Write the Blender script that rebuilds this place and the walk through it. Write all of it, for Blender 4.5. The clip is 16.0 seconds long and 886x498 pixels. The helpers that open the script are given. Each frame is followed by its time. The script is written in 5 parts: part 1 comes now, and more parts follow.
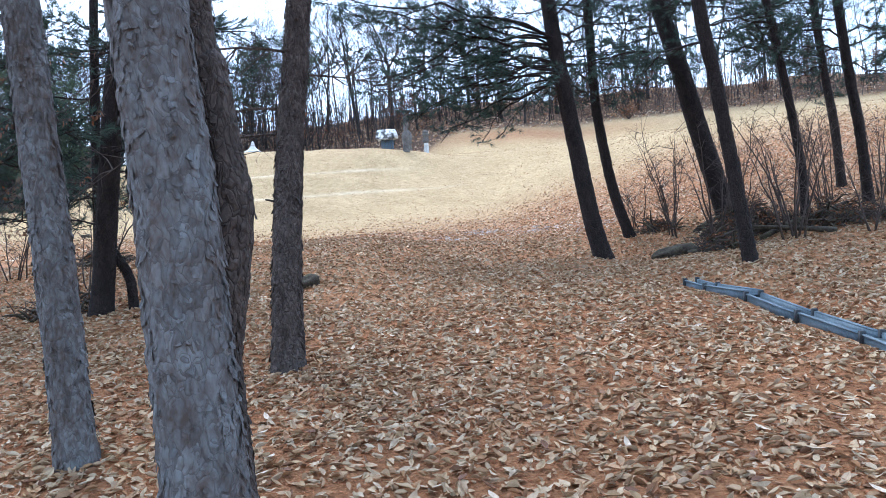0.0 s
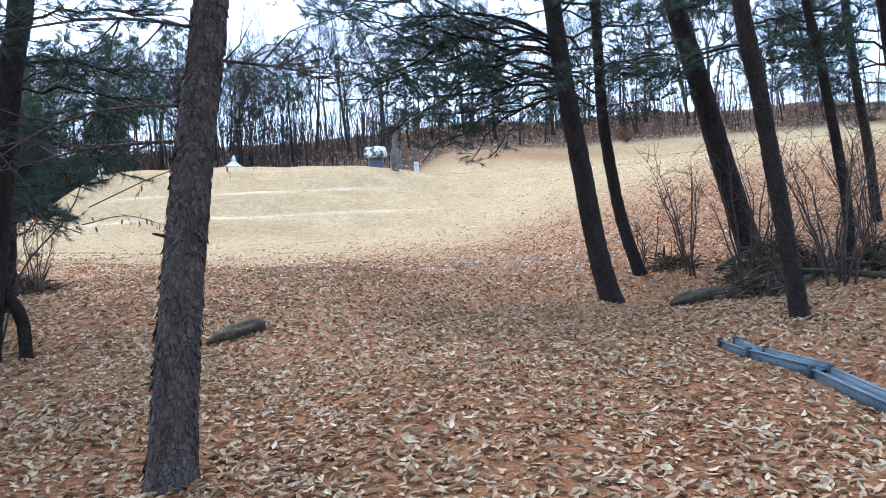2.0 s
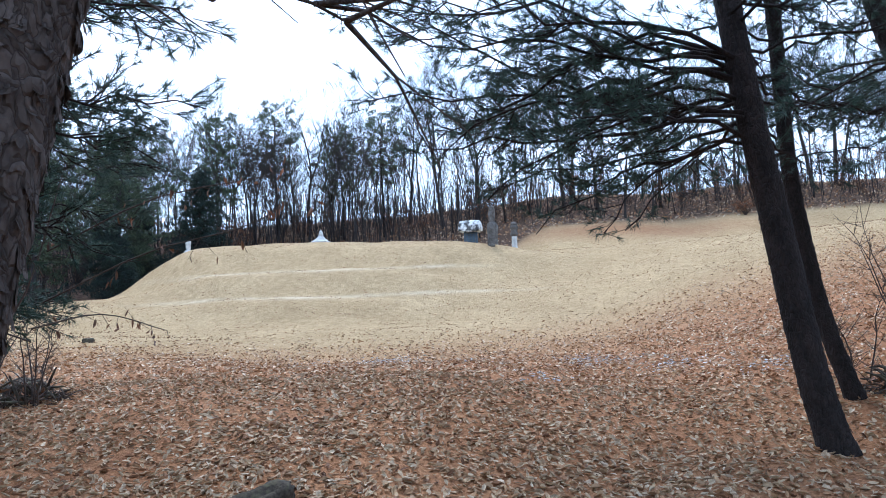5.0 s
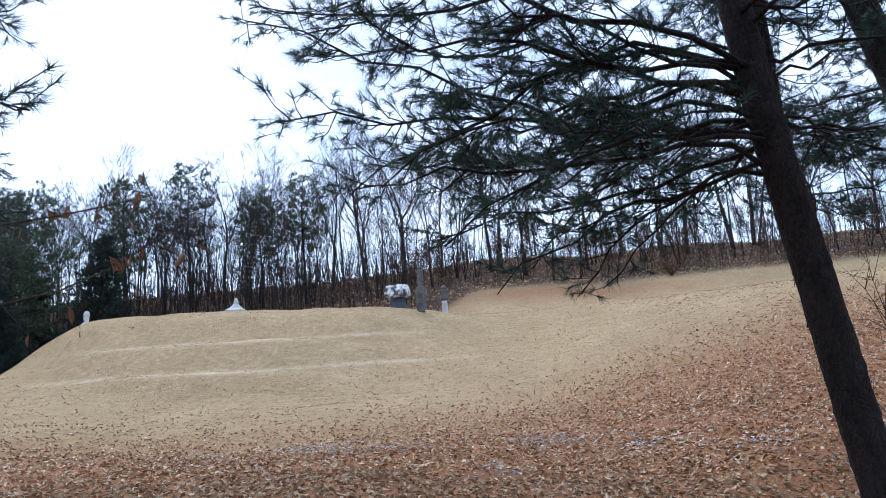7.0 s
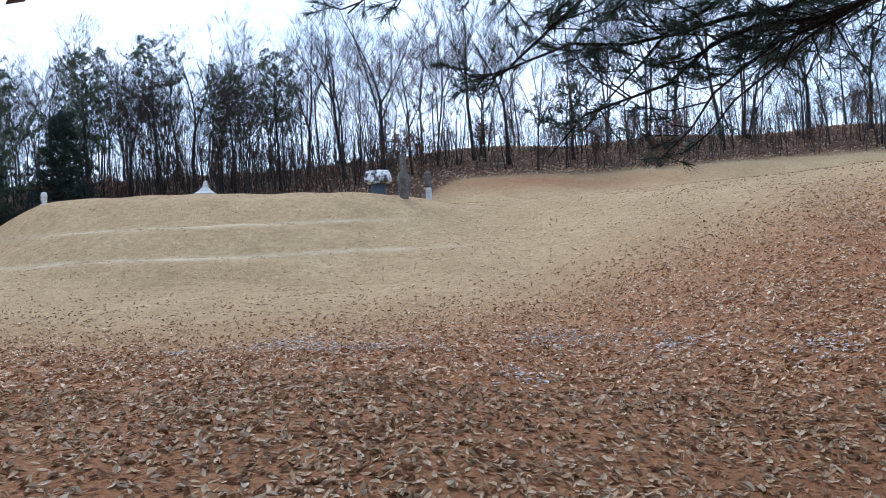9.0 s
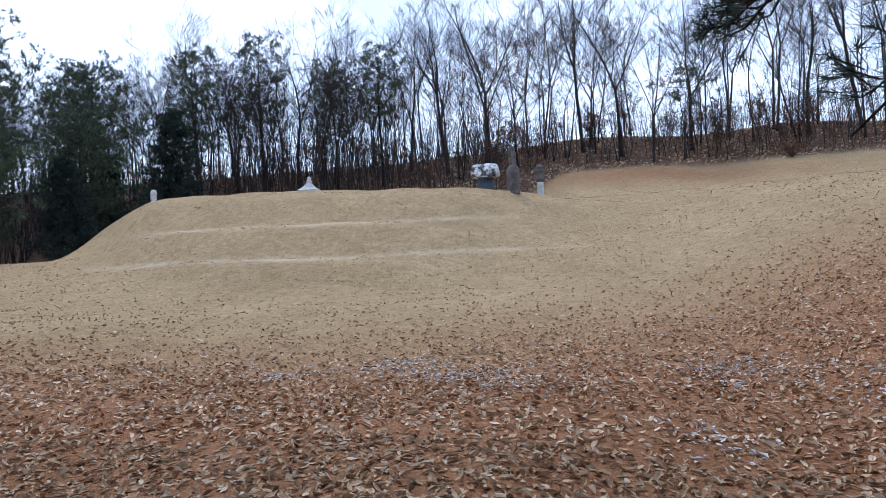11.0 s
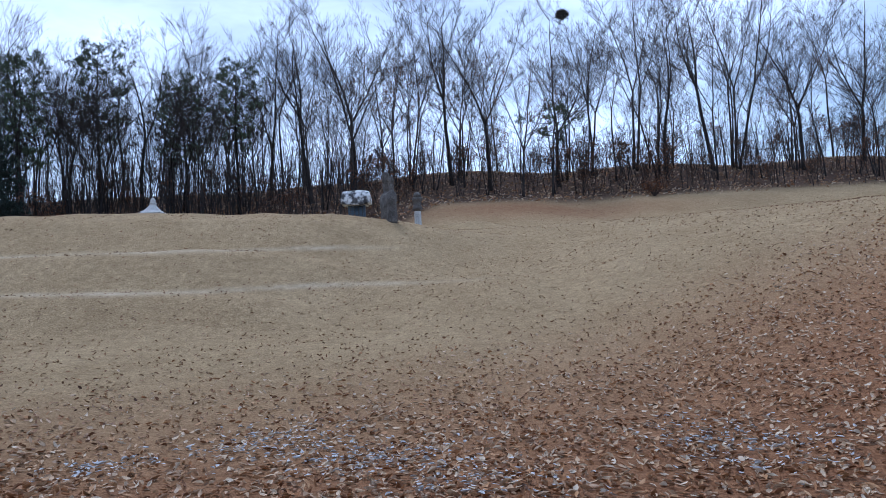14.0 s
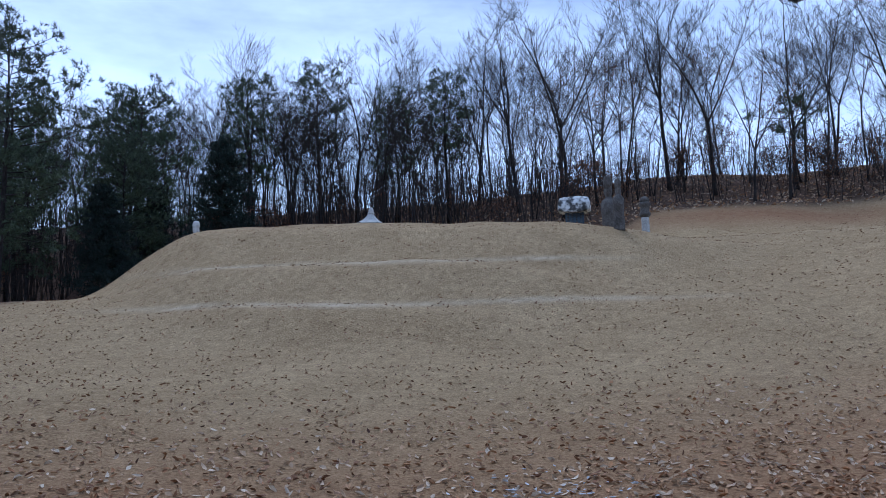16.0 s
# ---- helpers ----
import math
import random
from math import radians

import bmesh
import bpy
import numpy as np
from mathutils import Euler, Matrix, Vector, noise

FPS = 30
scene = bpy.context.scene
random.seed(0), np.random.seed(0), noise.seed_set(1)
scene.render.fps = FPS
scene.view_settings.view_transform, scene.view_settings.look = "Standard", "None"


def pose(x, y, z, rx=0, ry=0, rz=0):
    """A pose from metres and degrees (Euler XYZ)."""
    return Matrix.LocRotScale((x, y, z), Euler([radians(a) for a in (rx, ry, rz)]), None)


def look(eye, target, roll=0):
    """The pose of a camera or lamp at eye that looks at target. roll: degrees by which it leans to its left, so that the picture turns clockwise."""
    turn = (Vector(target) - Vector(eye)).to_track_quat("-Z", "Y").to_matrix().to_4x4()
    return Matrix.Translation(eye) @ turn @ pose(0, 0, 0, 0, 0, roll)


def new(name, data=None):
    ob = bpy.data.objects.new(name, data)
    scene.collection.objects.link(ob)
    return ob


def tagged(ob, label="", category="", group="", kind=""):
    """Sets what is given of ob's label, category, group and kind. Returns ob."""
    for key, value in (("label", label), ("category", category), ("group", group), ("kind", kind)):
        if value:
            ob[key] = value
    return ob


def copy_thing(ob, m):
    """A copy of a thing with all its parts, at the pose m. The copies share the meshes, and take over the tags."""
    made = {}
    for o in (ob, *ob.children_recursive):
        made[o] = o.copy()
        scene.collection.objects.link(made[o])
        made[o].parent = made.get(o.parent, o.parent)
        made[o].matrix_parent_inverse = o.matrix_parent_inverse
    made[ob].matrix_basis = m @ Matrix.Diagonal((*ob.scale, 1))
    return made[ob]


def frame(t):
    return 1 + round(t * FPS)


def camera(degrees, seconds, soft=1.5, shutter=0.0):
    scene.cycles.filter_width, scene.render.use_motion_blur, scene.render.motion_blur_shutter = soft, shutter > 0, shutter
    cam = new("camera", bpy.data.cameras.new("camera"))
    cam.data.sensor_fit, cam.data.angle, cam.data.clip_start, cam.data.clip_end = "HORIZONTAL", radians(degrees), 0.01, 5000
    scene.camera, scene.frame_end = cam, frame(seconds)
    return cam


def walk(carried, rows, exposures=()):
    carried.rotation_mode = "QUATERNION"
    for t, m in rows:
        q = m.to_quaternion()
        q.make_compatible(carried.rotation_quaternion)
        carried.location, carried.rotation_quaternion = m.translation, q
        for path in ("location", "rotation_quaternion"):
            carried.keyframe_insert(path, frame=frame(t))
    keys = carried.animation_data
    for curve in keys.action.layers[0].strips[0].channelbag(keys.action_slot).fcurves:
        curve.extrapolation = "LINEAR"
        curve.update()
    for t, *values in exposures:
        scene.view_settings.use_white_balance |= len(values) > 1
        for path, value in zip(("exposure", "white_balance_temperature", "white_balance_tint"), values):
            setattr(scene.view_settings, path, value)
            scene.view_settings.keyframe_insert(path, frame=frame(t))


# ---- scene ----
cam = camera(62.0, 16.0, soft=0.65)
EXPOSURES = [(0.0, 1.62, 5650, 6), (4.5, 1.3, 5600, 6), (7.0, 0.76, 5850, 9), (8.2, 0.7, 5850, 9), (10.5, 0.6, 5950, 12), (12.0, 0.26, 5850, 12), (13.5, 0.14, 5600, 12), (14.5, -0.03, 5420, 12), (16.0, -0.22, 5200, 12)]
PATH = [
    (0, (0.362, 0.474, 1.091), (0.245, 2.47, 1.034), -4.3),
    (0.5, (0.402, 0.984, 1.147), (0.351, 2.984, 1.134), -3.6),
    (1, (0.395, 1.467, 1.205), (0.406, 3.467, 1.201), -3.3),
    (1.5, (0.439, 1.974, 1.252), (0.353, 3.973, 1.263), -3.3),
    (2, (0.455, 2.478, 1.288), (0.362, 4.475, 1.282), -3.0),
    (2.5, (0.458, 3.038, 1.267), (0.352, 5.035, 1.235), -2.9),
    (3, (0.332, 3.603, 1.329), (0.146, 5.594, 1.297), -2.9),
    (3.5, (0.277, 4.175, 1.381), (0.088, 6.166, 1.374), -2.7),
    (4, (0.171, 4.713, 1.462), (-0.052, 6.7, 1.487), -2.5),
    (4.5, (0.06, 5.211, 1.535), (-0.236, 7.186, 1.644), -2.3),
    (4.7, (0.045, 5.435, 1.587), (-0.301, 7.399, 1.738), -2.3),
    (6.8, (-0.398, 7.381, 1.846), (-0.52, 9.341, 2.224), -4.0),
    (7, (-0.429, 7.586, 1.858), (-0.545, 9.547, 2.231), -4.0),
    (7.5, (-0.536, 8.114, 1.873), (-0.616, 10.086, 2.195), -4.1),
    (8, (-0.682, 8.534, 1.83), (-0.71, 10.525, 2.015), -4.0),
    (8.2, (-0.725, 8.701, 1.825), (-0.757, 10.697, 1.946), -3.7),
    (10.3, (-1.342, 10.565, 2.146), (-1.58, 12.55, 2.204), -2.9),
    (10.5, (-1.381, 10.767, 2.171), (-1.667, 12.746, 2.224), -2.8),
    (11, (-1.56, 11.202, 2.191), (-1.893, 13.173, 2.266), -2.7),
    (11.5, (-1.701, 11.617, 2.174), (-2.034, 13.585, 2.298), -2.7),
    (12, (-1.816, 12.042, 2.217), (-2.339, 13.967, 2.349), -2.3),
    (12.5, (-2.018, 12.416, 2.269), (-2.605, 14.322, 2.408), -2.0),
    (13, (-2.163, 12.874, 2.251), (-2.589, 14.824, 2.379), -2.1),
    (13.5, (-2.32, 13.299, 2.266), (-2.54, 15.283, 2.393), -2.4),
    (14, (-2.442, 13.8, 2.259), (-2.382, 15.794, 2.413), -2.6),
    (14.5, (-2.586, 14.203, 2.313), (-2.54, 16.195, 2.481), -2.6),
    (15, (-2.802, 14.62, 2.341), (-2.911, 16.612, 2.481), -2.2),
    (15.5, (-3.056, 15.106, 2.367), (-3.365, 17.075, 2.534), -1.7),
    (16, (-3.358, 15.521, 2.427), (-3.825, 17.455, 2.627), -1.3),
]
walk(cam, [(t, look(eye, target, roll)) for t, eye, target, roll in PATH], EXPOSURES)

# ---- world and sun ----
SUN_ELEV, SUN_ROT = radians(58), radians(-30)
world = bpy.data.worlds.new("overcast_sky")
scene.world = world
world.use_nodes = True
wn, wl = world.node_tree.nodes, world.node_tree.links
wn.clear()
w_out = wn.new("ShaderNodeOutputWorld")
w_bg = wn.new("ShaderNodeBackground")
w_sky = wn.new("ShaderNodeTexSky")
w_sky.sky_type = 'NISHITA'
w_sky.sun_disc = False
w_sky.sun_elevation, w_sky.sun_rotation = SUN_ELEV, SUN_ROT
w_sky.dust_density = 1.5
w_co = wn.new("ShaderNodeTexCoord")
w_map = wn.new("ShaderNodeMapping")
w_map.inputs["Scale"].default_value = (1.0, 1.0, 3.2)
w_noise = wn.new("ShaderNodeTexNoise")
w_noise.inputs["Scale"].default_value = 2.4
w_noise.inputs["Detail"].default_value = 6.0
w_noise.inputs["Roughness"].default_value = 0.55
w_ramp = wn.new("ShaderNodeValToRGB")
w_ramp.color_ramp.elements[0].position, w_ramp.color_ramp.elements[0].color = 0.42, (0.12, 0.12, 0.12, 1)
w_ramp.color_ramp.elements[1].position, w_ramp.color_ramp.elements[1].color = 0.68, (0.85, 0.85, 0.85, 1)
w_mix = wn.new("ShaderNodeMixRGB")
w_mix.inputs["Color2"].default_value = (9.2, 10.7, 13.4, 1)
w_bg.inputs["Strength"].default_value = 0.13
wl.new(w_co.outputs["Generated"], w_map.inputs["Vector"])
wl.new(w_map.outputs["Vector"], w_noise.inputs["Vector"])
wl.new(w_noise.outputs["Fac"], w_ramp.inputs["Fac"])
wl.new(w_ramp.outputs["Color"], w_mix.inputs["Fac"])
wl.new(w_sky.outputs["Color"], w_mix.inputs["Color1"])
wl.new(w_mix.outputs["Color"], w_bg.inputs["Color"])
wl.new(w_bg.outputs["Background"], w_out.inputs["Surface"])

sun = new("sun", bpy.data.lights.new("sun", 'SUN'))
sun.data.energy, sun.data.angle, sun.data.color = 1.0, radians(20), (1.0, 0.96, 0.90)
sun.matrix_world = look((-9, 15.6, 28.8), (0, 0, 0))


# ---- materials ----
def material(name, tones, scale, rough=0.85, bump=0.3, fine=6.0, vary=0.0, island=False, stretch=(1, 1, 1), detail=5.0, spec=0.3):
    """Two to four tones mixed by noise at two scales, with fine relief. vary: value change between objects or islands."""
    m = bpy.data.materials.new(name)
    m.use_nodes = True
    n, l = m.node_tree.nodes, m.node_tree.links
    b = n["Principled BSDF"]
    b.inputs["Roughness"].default_value = rough
    b.inputs["Specular IOR Level"].default_value = spec
    co, mp = n.new("ShaderNodeTexCoord"), n.new("ShaderNodeMapping")
    mp.inputs["Scale"].default_value = stretch
    l.new(co.outputs["Object"], mp.inputs["Vector"])
    big, small = n.new("ShaderNodeTexNoise"), n.new("ShaderNodeTexNoise")
    big.inputs["Scale"].default_value, big.inputs["Detail"].default_value = scale, detail
    small.inputs["Scale"].default_value, small.inputs["Detail"].default_value = scale * fine, detail
    for k in (big, small):
        l.new(mp.outputs["Vector"], k.inputs["Vector"])
    add = n.new("ShaderNodeMath")
    add.operation = 'ADD'
    half = n.new("ShaderNodeMath")
    half.operation = 'MULTIPLY'
    half.inputs[1].default_value = 0.5
    l.new(big.outputs["Fac"], add.inputs[0])
    l.new(small.outputs["Fac"], add.inputs[1])
    l.new(add.outputs[0], half.inputs[0])
    ramp = n.new("ShaderNodeValToRGB")
    e = ramp.color_ramp.elements
    while len(e) < len(tones):
        e.new(0.5)
    for i, c in enumerate(tones):
        e[i].position = 0.36 + 0.28 * i / (len(tones) - 1)
        e[i].color = (*c, 1)
    l.new(half.outputs[0], ramp.inputs["Fac"])
    last = ramp.outputs["Color"]
    if vary:
        hsv = n.new("ShaderNodeHueSaturation")
        if island:
            src = n.new("ShaderNodeNewGeometry").outputs["Random Per Island"]
        else:
            src = n.new("ShaderNodeObjectInfo").outputs["Random"]
        rng = n.new("ShaderNodeMapRange")
        rng.inputs["To Min"].default_value, rng.inputs["To Max"].default_value = 1 - vary, 1 + vary
        l.new(src, rng.inputs["Value"])
        l.new(rng.outputs["Result"], hsv.inputs["Value"])
        l.new(last, hsv.inputs["Color"])
        last = hsv.outputs["Color"]
    l.new(last, b.inputs["Base Color"])
    if bump:
        bp = n.new("ShaderNodeBump")
        bp.inputs["Strength"].default_value = bump
        bp.inputs["Distance"].default_value = 0.02
        l.new(half.outputs[0], bp.inputs["Height"])
        l.new(bp.outputs["Normal"], b.inputs["Normal"])
    return m


def leaf_material(name, tones):
    """Dry leaves: each one takes one of the tones."""
    m = material(name, ((0.68, 0.68, 0.68), (1.0, 1.0, 1.0)), 40.0, 0.7, 0.2)
    n, l = m.node_tree.nodes, m.node_tree.links
    ramp = n.new("ShaderNodeValToRGB")
    e = ramp.color_ramp.elements
    while len(e) < len(tones):
        e.new(0.5)
    for i, c in enumerate(tones):
        e[i].position, e[i].color = i / (len(tones) - 1), (*c, 1)
    l.new(n.new("ShaderNodeNewGeometry").outputs["Random Per Island"], ramp.inputs["Fac"])
    mix = n.new("ShaderNodeMixRGB")
    mix.blend_type = 'MULTIPLY'
    mix.inputs["Fac"].default_value = 1.0
    b = n["Principled BSDF"]
    l.new(ramp.outputs["Color"], mix.inputs["Color1"])
    l.new(b.inputs["Base Color"].links[0].from_socket, mix.inputs["Color2"])
    l.new(mix.outputs["Color"], b.inputs["Base Color"])
    return m


def bark_material(name, plate_a, plate_b, crack, cells=30.0, depth=0.8):
    """Scaly bark: plates of two tones with dark cracks between them, taller than wide."""
    m = material(name, (plate_a, plate_b), 7.0, 0.92, 0.0, 6.0, stretch=(1, 1, 0.5))
    n, l = m.node_tree.nodes, m.node_tree.links
    b = n["Principled BSDF"]
    co, mp = n.new("ShaderNodeTexCoord"), n.new("ShaderNodeMapping")
    mp.inputs["Scale"].default_value = (1, 1, 0.55)
    l.new(co.outputs["Object"], mp.inputs["Vector"])
    warp, add = n.new("ShaderNodeTexNoise"), n.new("ShaderNodeVectorMath")
    warp.inputs["Scale"].default_value = 14.0
    sc = n.new("ShaderNodeVectorMath")
    sc.operation = 'SCALE'
    sc.inputs["Scale"].default_value = 0.11
    l.new(mp.outputs["Vector"], warp.inputs["Vector"])
    l.new(warp.outputs["Color"], sc.inputs[0])
    l.new(mp.outputs["Vector"], add.inputs[0])
    l.new(sc.outputs["Vector"], add.inputs[1])
    vor, cell = n.new("ShaderNodeTexVoronoi"), n.new("ShaderNodeTexVoronoi")
    vor.feature = 'DISTANCE_TO_EDGE'
    for k in (vor, cell):
        k.inputs["Scale"].default_value = cells
        l.new(add.outputs["Vector"], k.inputs["Vector"])
    edge = n.new("ShaderNodeValToRGB")
    edge.color_ramp.elements[0].position, edge.color_ramp.elements[0].color = 0.0, (1, 1, 1, 1)
    edge.color_ramp.elements[1].position, edge.color_ramp.elements[1].color = 0.035, (0, 0, 0, 1)
    l.new(vor.outputs["Distance"], edge.inputs["Fac"])
    vary = n.new("ShaderNodeMixRGB")
    vary.blend_type = 'MULTIPLY'
    vary.inputs["Fac"].default_value = 0.45
    bw = n.new("ShaderNodeRGBToBW")
    l.new(cell.outputs["Color"], bw.inputs["Color"])
    l.new(b.inputs["Base Color"].links[0].from_socket, vary.inputs["Color1"])
    l.new(bw.outputs["Val"], vary.inputs["Color2"])
    mix = n.new("ShaderNodeMixRGB")
    mix.inputs["Color2"].default_value = (*crack, 1)
    l.new(edge.outputs["Color"], mix.inputs["Fac"])
    l.new(vary.outputs["Color"], mix.inputs["Color1"])
    l.new(mix.outputs["Color"], b.inputs["Base Color"])
    rise = n.new("ShaderNodeMath")
    rise.operation = 'MINIMUM'
    rise.inputs[1].default_value = 0.22
    l.new(vor.outputs["Distance"], rise.inputs[0])
    tot = n.new("ShaderNodeMath")
    tot.operation = 'MULTIPLY_ADD'
    tot.inputs[1].default_value = 0.25
    l.new(warp.outputs["Fac"], tot.inputs[0])
    l.new(rise.outputs[0], tot.inputs[2])
    bp = n.new("ShaderNodeBump")
    bp.inputs["Strength"].default_value, bp.inputs["Distance"].default_value = depth, 0.05
    l.new(tot.outputs[0], bp.inputs["Height"])
    l.new(bp.outputs["Normal"], b.inputs["Normal"])
    return m


BARK_NEAR = bark_material("scaly_pine_bark", (0.098, 0.074, 0.063), (0.215, 0.222, 0.228), (0.085, 0.073, 0.066), 24.0, 0.5)
BARK_BROWN = bark_material("brown_scaly_bark", (0.046, 0.033, 0.027), (0.128, 0.10, 0.087), (0.026, 0.019, 0.016), 28.0, 0.8)
# near-black tones: the shade of backlit trunks is put into the bark colour
BARK_SHADED = bark_material("shaded_pine_bark", (0.014, 0.010, 0.009), (0.040, 0.029, 0.025), (0.007, 0.005, 0.005), 26.0)
BARK_FAR = material("grey_brown_bark", ((0.016, 0.014, 0.014), (0.055, 0.046, 0.043)), 3.0, 0.9, 0.4, 5.0, 0.25)
TWIG = material("bare_twig_bark", ((0.026, 0.022, 0.021), (0.066, 0.055, 0.051)), 6.0, 0.9, 0.2, 5.0, 0.2)
SHRUB = material("shrub_stem_bark", ((0.042, 0.031, 0.026), (0.098, 0.073, 0.06)), 8.0, 0.9, 0.2, 5.0)
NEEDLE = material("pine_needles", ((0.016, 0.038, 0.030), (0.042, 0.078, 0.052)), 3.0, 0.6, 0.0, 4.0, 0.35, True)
# paler than the near needles: distance haze is mixed into the colour
NEEDLE_HAZED = material("hazed_pine_needles", ((0.034, 0.050, 0.032), (0.088, 0.118, 0.062)), 1.2, 0.65, 0.0, 4.0, 0.4, True)
FIR = material("dark_fir_needles", ((0.008, 0.018, 0.016), (0.022, 0.038, 0.03)), 1.5, 0.65, 0.0, 4.0, 0.4, True)
NEEDLE_BROWN = material("fallen_brown_needles", ((0.22, 0.072, 0.03), (0.48, 0.20, 0.09)), 3.0, 0.8, 0.0, 6.0, 0.3, True)
LEAF = leaf_material("fallen_oak_leaves", ((0.15, 0.068, 0.034), (0.36, 0.185, 0.086), (0.46, 0.31, 0.17), (0.53, 0.40, 0.255), (0.37, 0.215, 0.11), (0.58, 0.465, 0.33), (0.49, 0.355, 0.215), (0.27, 0.125, 0.058)))
LEAF_LAWN = leaf_material("dark_single_oak_leaves", ((0.10, 0.045, 0.024), (0.30, 0.135, 0.058), (0.40, 0.235, 0.12), (0.19, 0.085, 0.042), (0.52, 0.36, 0.22), (0.26, 0.12, 0.055)))
LEAF_DARK = leaf_material("lawn_oak_leaves", ((0.20, 0.09, 0.042), (0.48, 0.235, 0.10), (0.56, 0.34, 0.175), (0.74, 0.57, 0.39), (0.38, 0.18, 0.08), (0.80, 0.67, 0.50), (0.58, 0.32, 0.15)))
LEAF_HANG = leaf_material("clinging_dry_leaves", ((0.09, 0.05, 0.035), (0.26, 0.11, 0.05), (0.17, 0.09, 0.05)))
STONE = material("weathered_granite", ((0.035, 0.033, 0.03), (0.09, 0.083, 0.075), (0.20, 0.19, 0.175)), 3.0, 0.9, 0.5, 7.0)
STONE_MID = material("weathered_brown_grey_granite", ((0.05, 0.044, 0.039), (0.10, 0.09, 0.081), (0.19, 0.178, 0.165)), 4.0, 0.9, 0.5, 7.0)
STONE_PALE = material("pale_granite", ((0.30, 0.30, 0.29), (0.50, 0.50, 0.48), (0.62, 0.62, 0.60)), 3.0, 0.85, 0.4, 7.0)
STONE_WHITE = material("white_marble_stained_black", ((0.04, 0.04, 0.04), (0.09, 0.09, 0.09), (0.66, 0.67, 0.66), (0.78, 0.78, 0.77)), 2.2, 0.7, 0.3, 3.0)
STELE = material("blue_grey_slate", ((0.04, 0.06, 0.085), (0.09, 0.13, 0.17)), 4.0, 0.6, 0.2, 6.0)
GUTTER = material("blue_grey_plastic", ((0.075, 0.108, 0.135), (0.14, 0.185, 0.22)), 5.0, 0.5, 0.1, 8.0)
GUTTER_DARK = material("black_rubber_joint", ((0.02, 0.024, 0.03), (0.04, 0.045, 0.05)), 5.0, 0.6, 0.1, 8.0)
MOSS_WOOD = material("mossy_rotten_wood", ((0.02, 0.016, 0.012), (0.062, 0.049, 0.036), (0.092, 0.084, 0.05)), 7.0, 0.95, 0.7, 5.0)
FROST = material("thin_frost", ((0.42, 0.42, 0.42), (0.64, 0.645, 0.65)), 12.0, 0.6, 0.3, 5.0)


def ground_material():
    """Dry lawn, needle and leaf litter, woodland floor, by the masks litter, woods, rust and lit terrace lip."""
    m = bpy.data.materials.new("dry_lawn_and_leaf_litter")
    m.use_nodes = True
    n, l = m.node_tree.nodes, m.node_tree.links
    b = n["Principled BSDF"]
    b.inputs["Roughness"].default_value = 0.95
    b.inputs["Specular IOR Level"].default_value = 0.1
    co = n.new("ShaderNodeTexCoord")

    def tone(a, c, scale, detail=6.0):
        t = n.new("ShaderNodeTexNoise")
        t.inputs["Scale"].default_value, t.inputs["Detail"].default_value = scale, detail
        t.inputs["Roughness"].default_value = 0.65
        l.new(co.outputs["Object"], t.inputs["Vector"])
        r = n.new("ShaderNodeValToRGB")
        r.color_ramp.elements[0].position, r.color_ramp.elements[0].color = 0.33, (*a, 1)
        r.color_ramp.elements[1].position, r.color_ramp.elements[1].color = 0.67, (*c, 1)
        l.new(t.outputs["Fac"], r.inputs["Fac"])
        return r.outputs["Color"], t.outputs["Fac"]

    def mixed(fac, a, c, mode='MIX'):
        x = n.new("ShaderNodeMixRGB")
        x.blend_type = mode
        if isinstance(fac, float):
            x.inputs["Fac"].default_value = fac
        else:
            l.new(fac, x.inputs["Fac"])
        l.new(a, x.inputs["Color1"])
        l.new(c, x.inputs["Color2"])
        return x.outputs["Color"]

    def mask(name):
        a = n.new("ShaderNodeAttribute")
        a.attribute_name = name
        return a.outputs["Fac"]

    lawn_a, _ = tone((0.395, 0.272, 0.138), (0.585, 0.428, 0.238), 0.45)
    lawn_b, fine = tone((0.15, 0.095, 0.046), (0.84, 0.622, 0.35), 26.0, 9.0)
    lawn = mixed(0.5, lawn_a, lawn_b)
    lawn_c, _ = tone((0.62, 0.60, 0.58), (1.0, 1.0, 1.0), 5.0)
    lawn = mixed(0.75, lawn, lawn_c, 'MULTIPLY')
    # terrace edges: paler straw grass, with the sky light they catch painted in
    lit_lip, _ = tone((0.50, 0.395, 0.255), (0.68, 0.55, 0.38), 4.0)
    lawn = mixed(mask("lit_lip"), lawn, lit_lip)
    rust, _ = tone((0.30, 0.15, 0.075), (0.40, 0.23, 0.12), 3.0)
    lawn = mixed(mask("rust"), lawn, rust)
    lit_a, _ = tone((0.29, 0.10, 0.042), (0.46, 0.21, 0.10), 1.1)
    lit_b, lit_f = tone((0.10, 0.046, 0.024), (0.50, 0.27, 0.14), 26.0, 9.0)
    litter = mixed(0.5, lit_a, lit_b)
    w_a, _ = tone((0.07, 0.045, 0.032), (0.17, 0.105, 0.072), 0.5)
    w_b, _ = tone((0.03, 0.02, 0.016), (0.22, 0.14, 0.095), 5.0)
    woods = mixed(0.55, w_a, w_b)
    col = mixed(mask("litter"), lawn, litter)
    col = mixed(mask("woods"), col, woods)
    l.new(col, b.inputs["Base Color"])
    s = n.new("ShaderNodeMath")
    s.operation = 'ADD'
    l.new(fine, s.inputs[0])
    l.new(lit_f, s.inputs[1])
    bp = n.new("ShaderNodeBump")
    bp.inputs["Strength"].default_value, bp.inputs["Distance"].default_value = 0.9, 0.04
    l.new(s.outputs[0], bp.inputs["Height"])
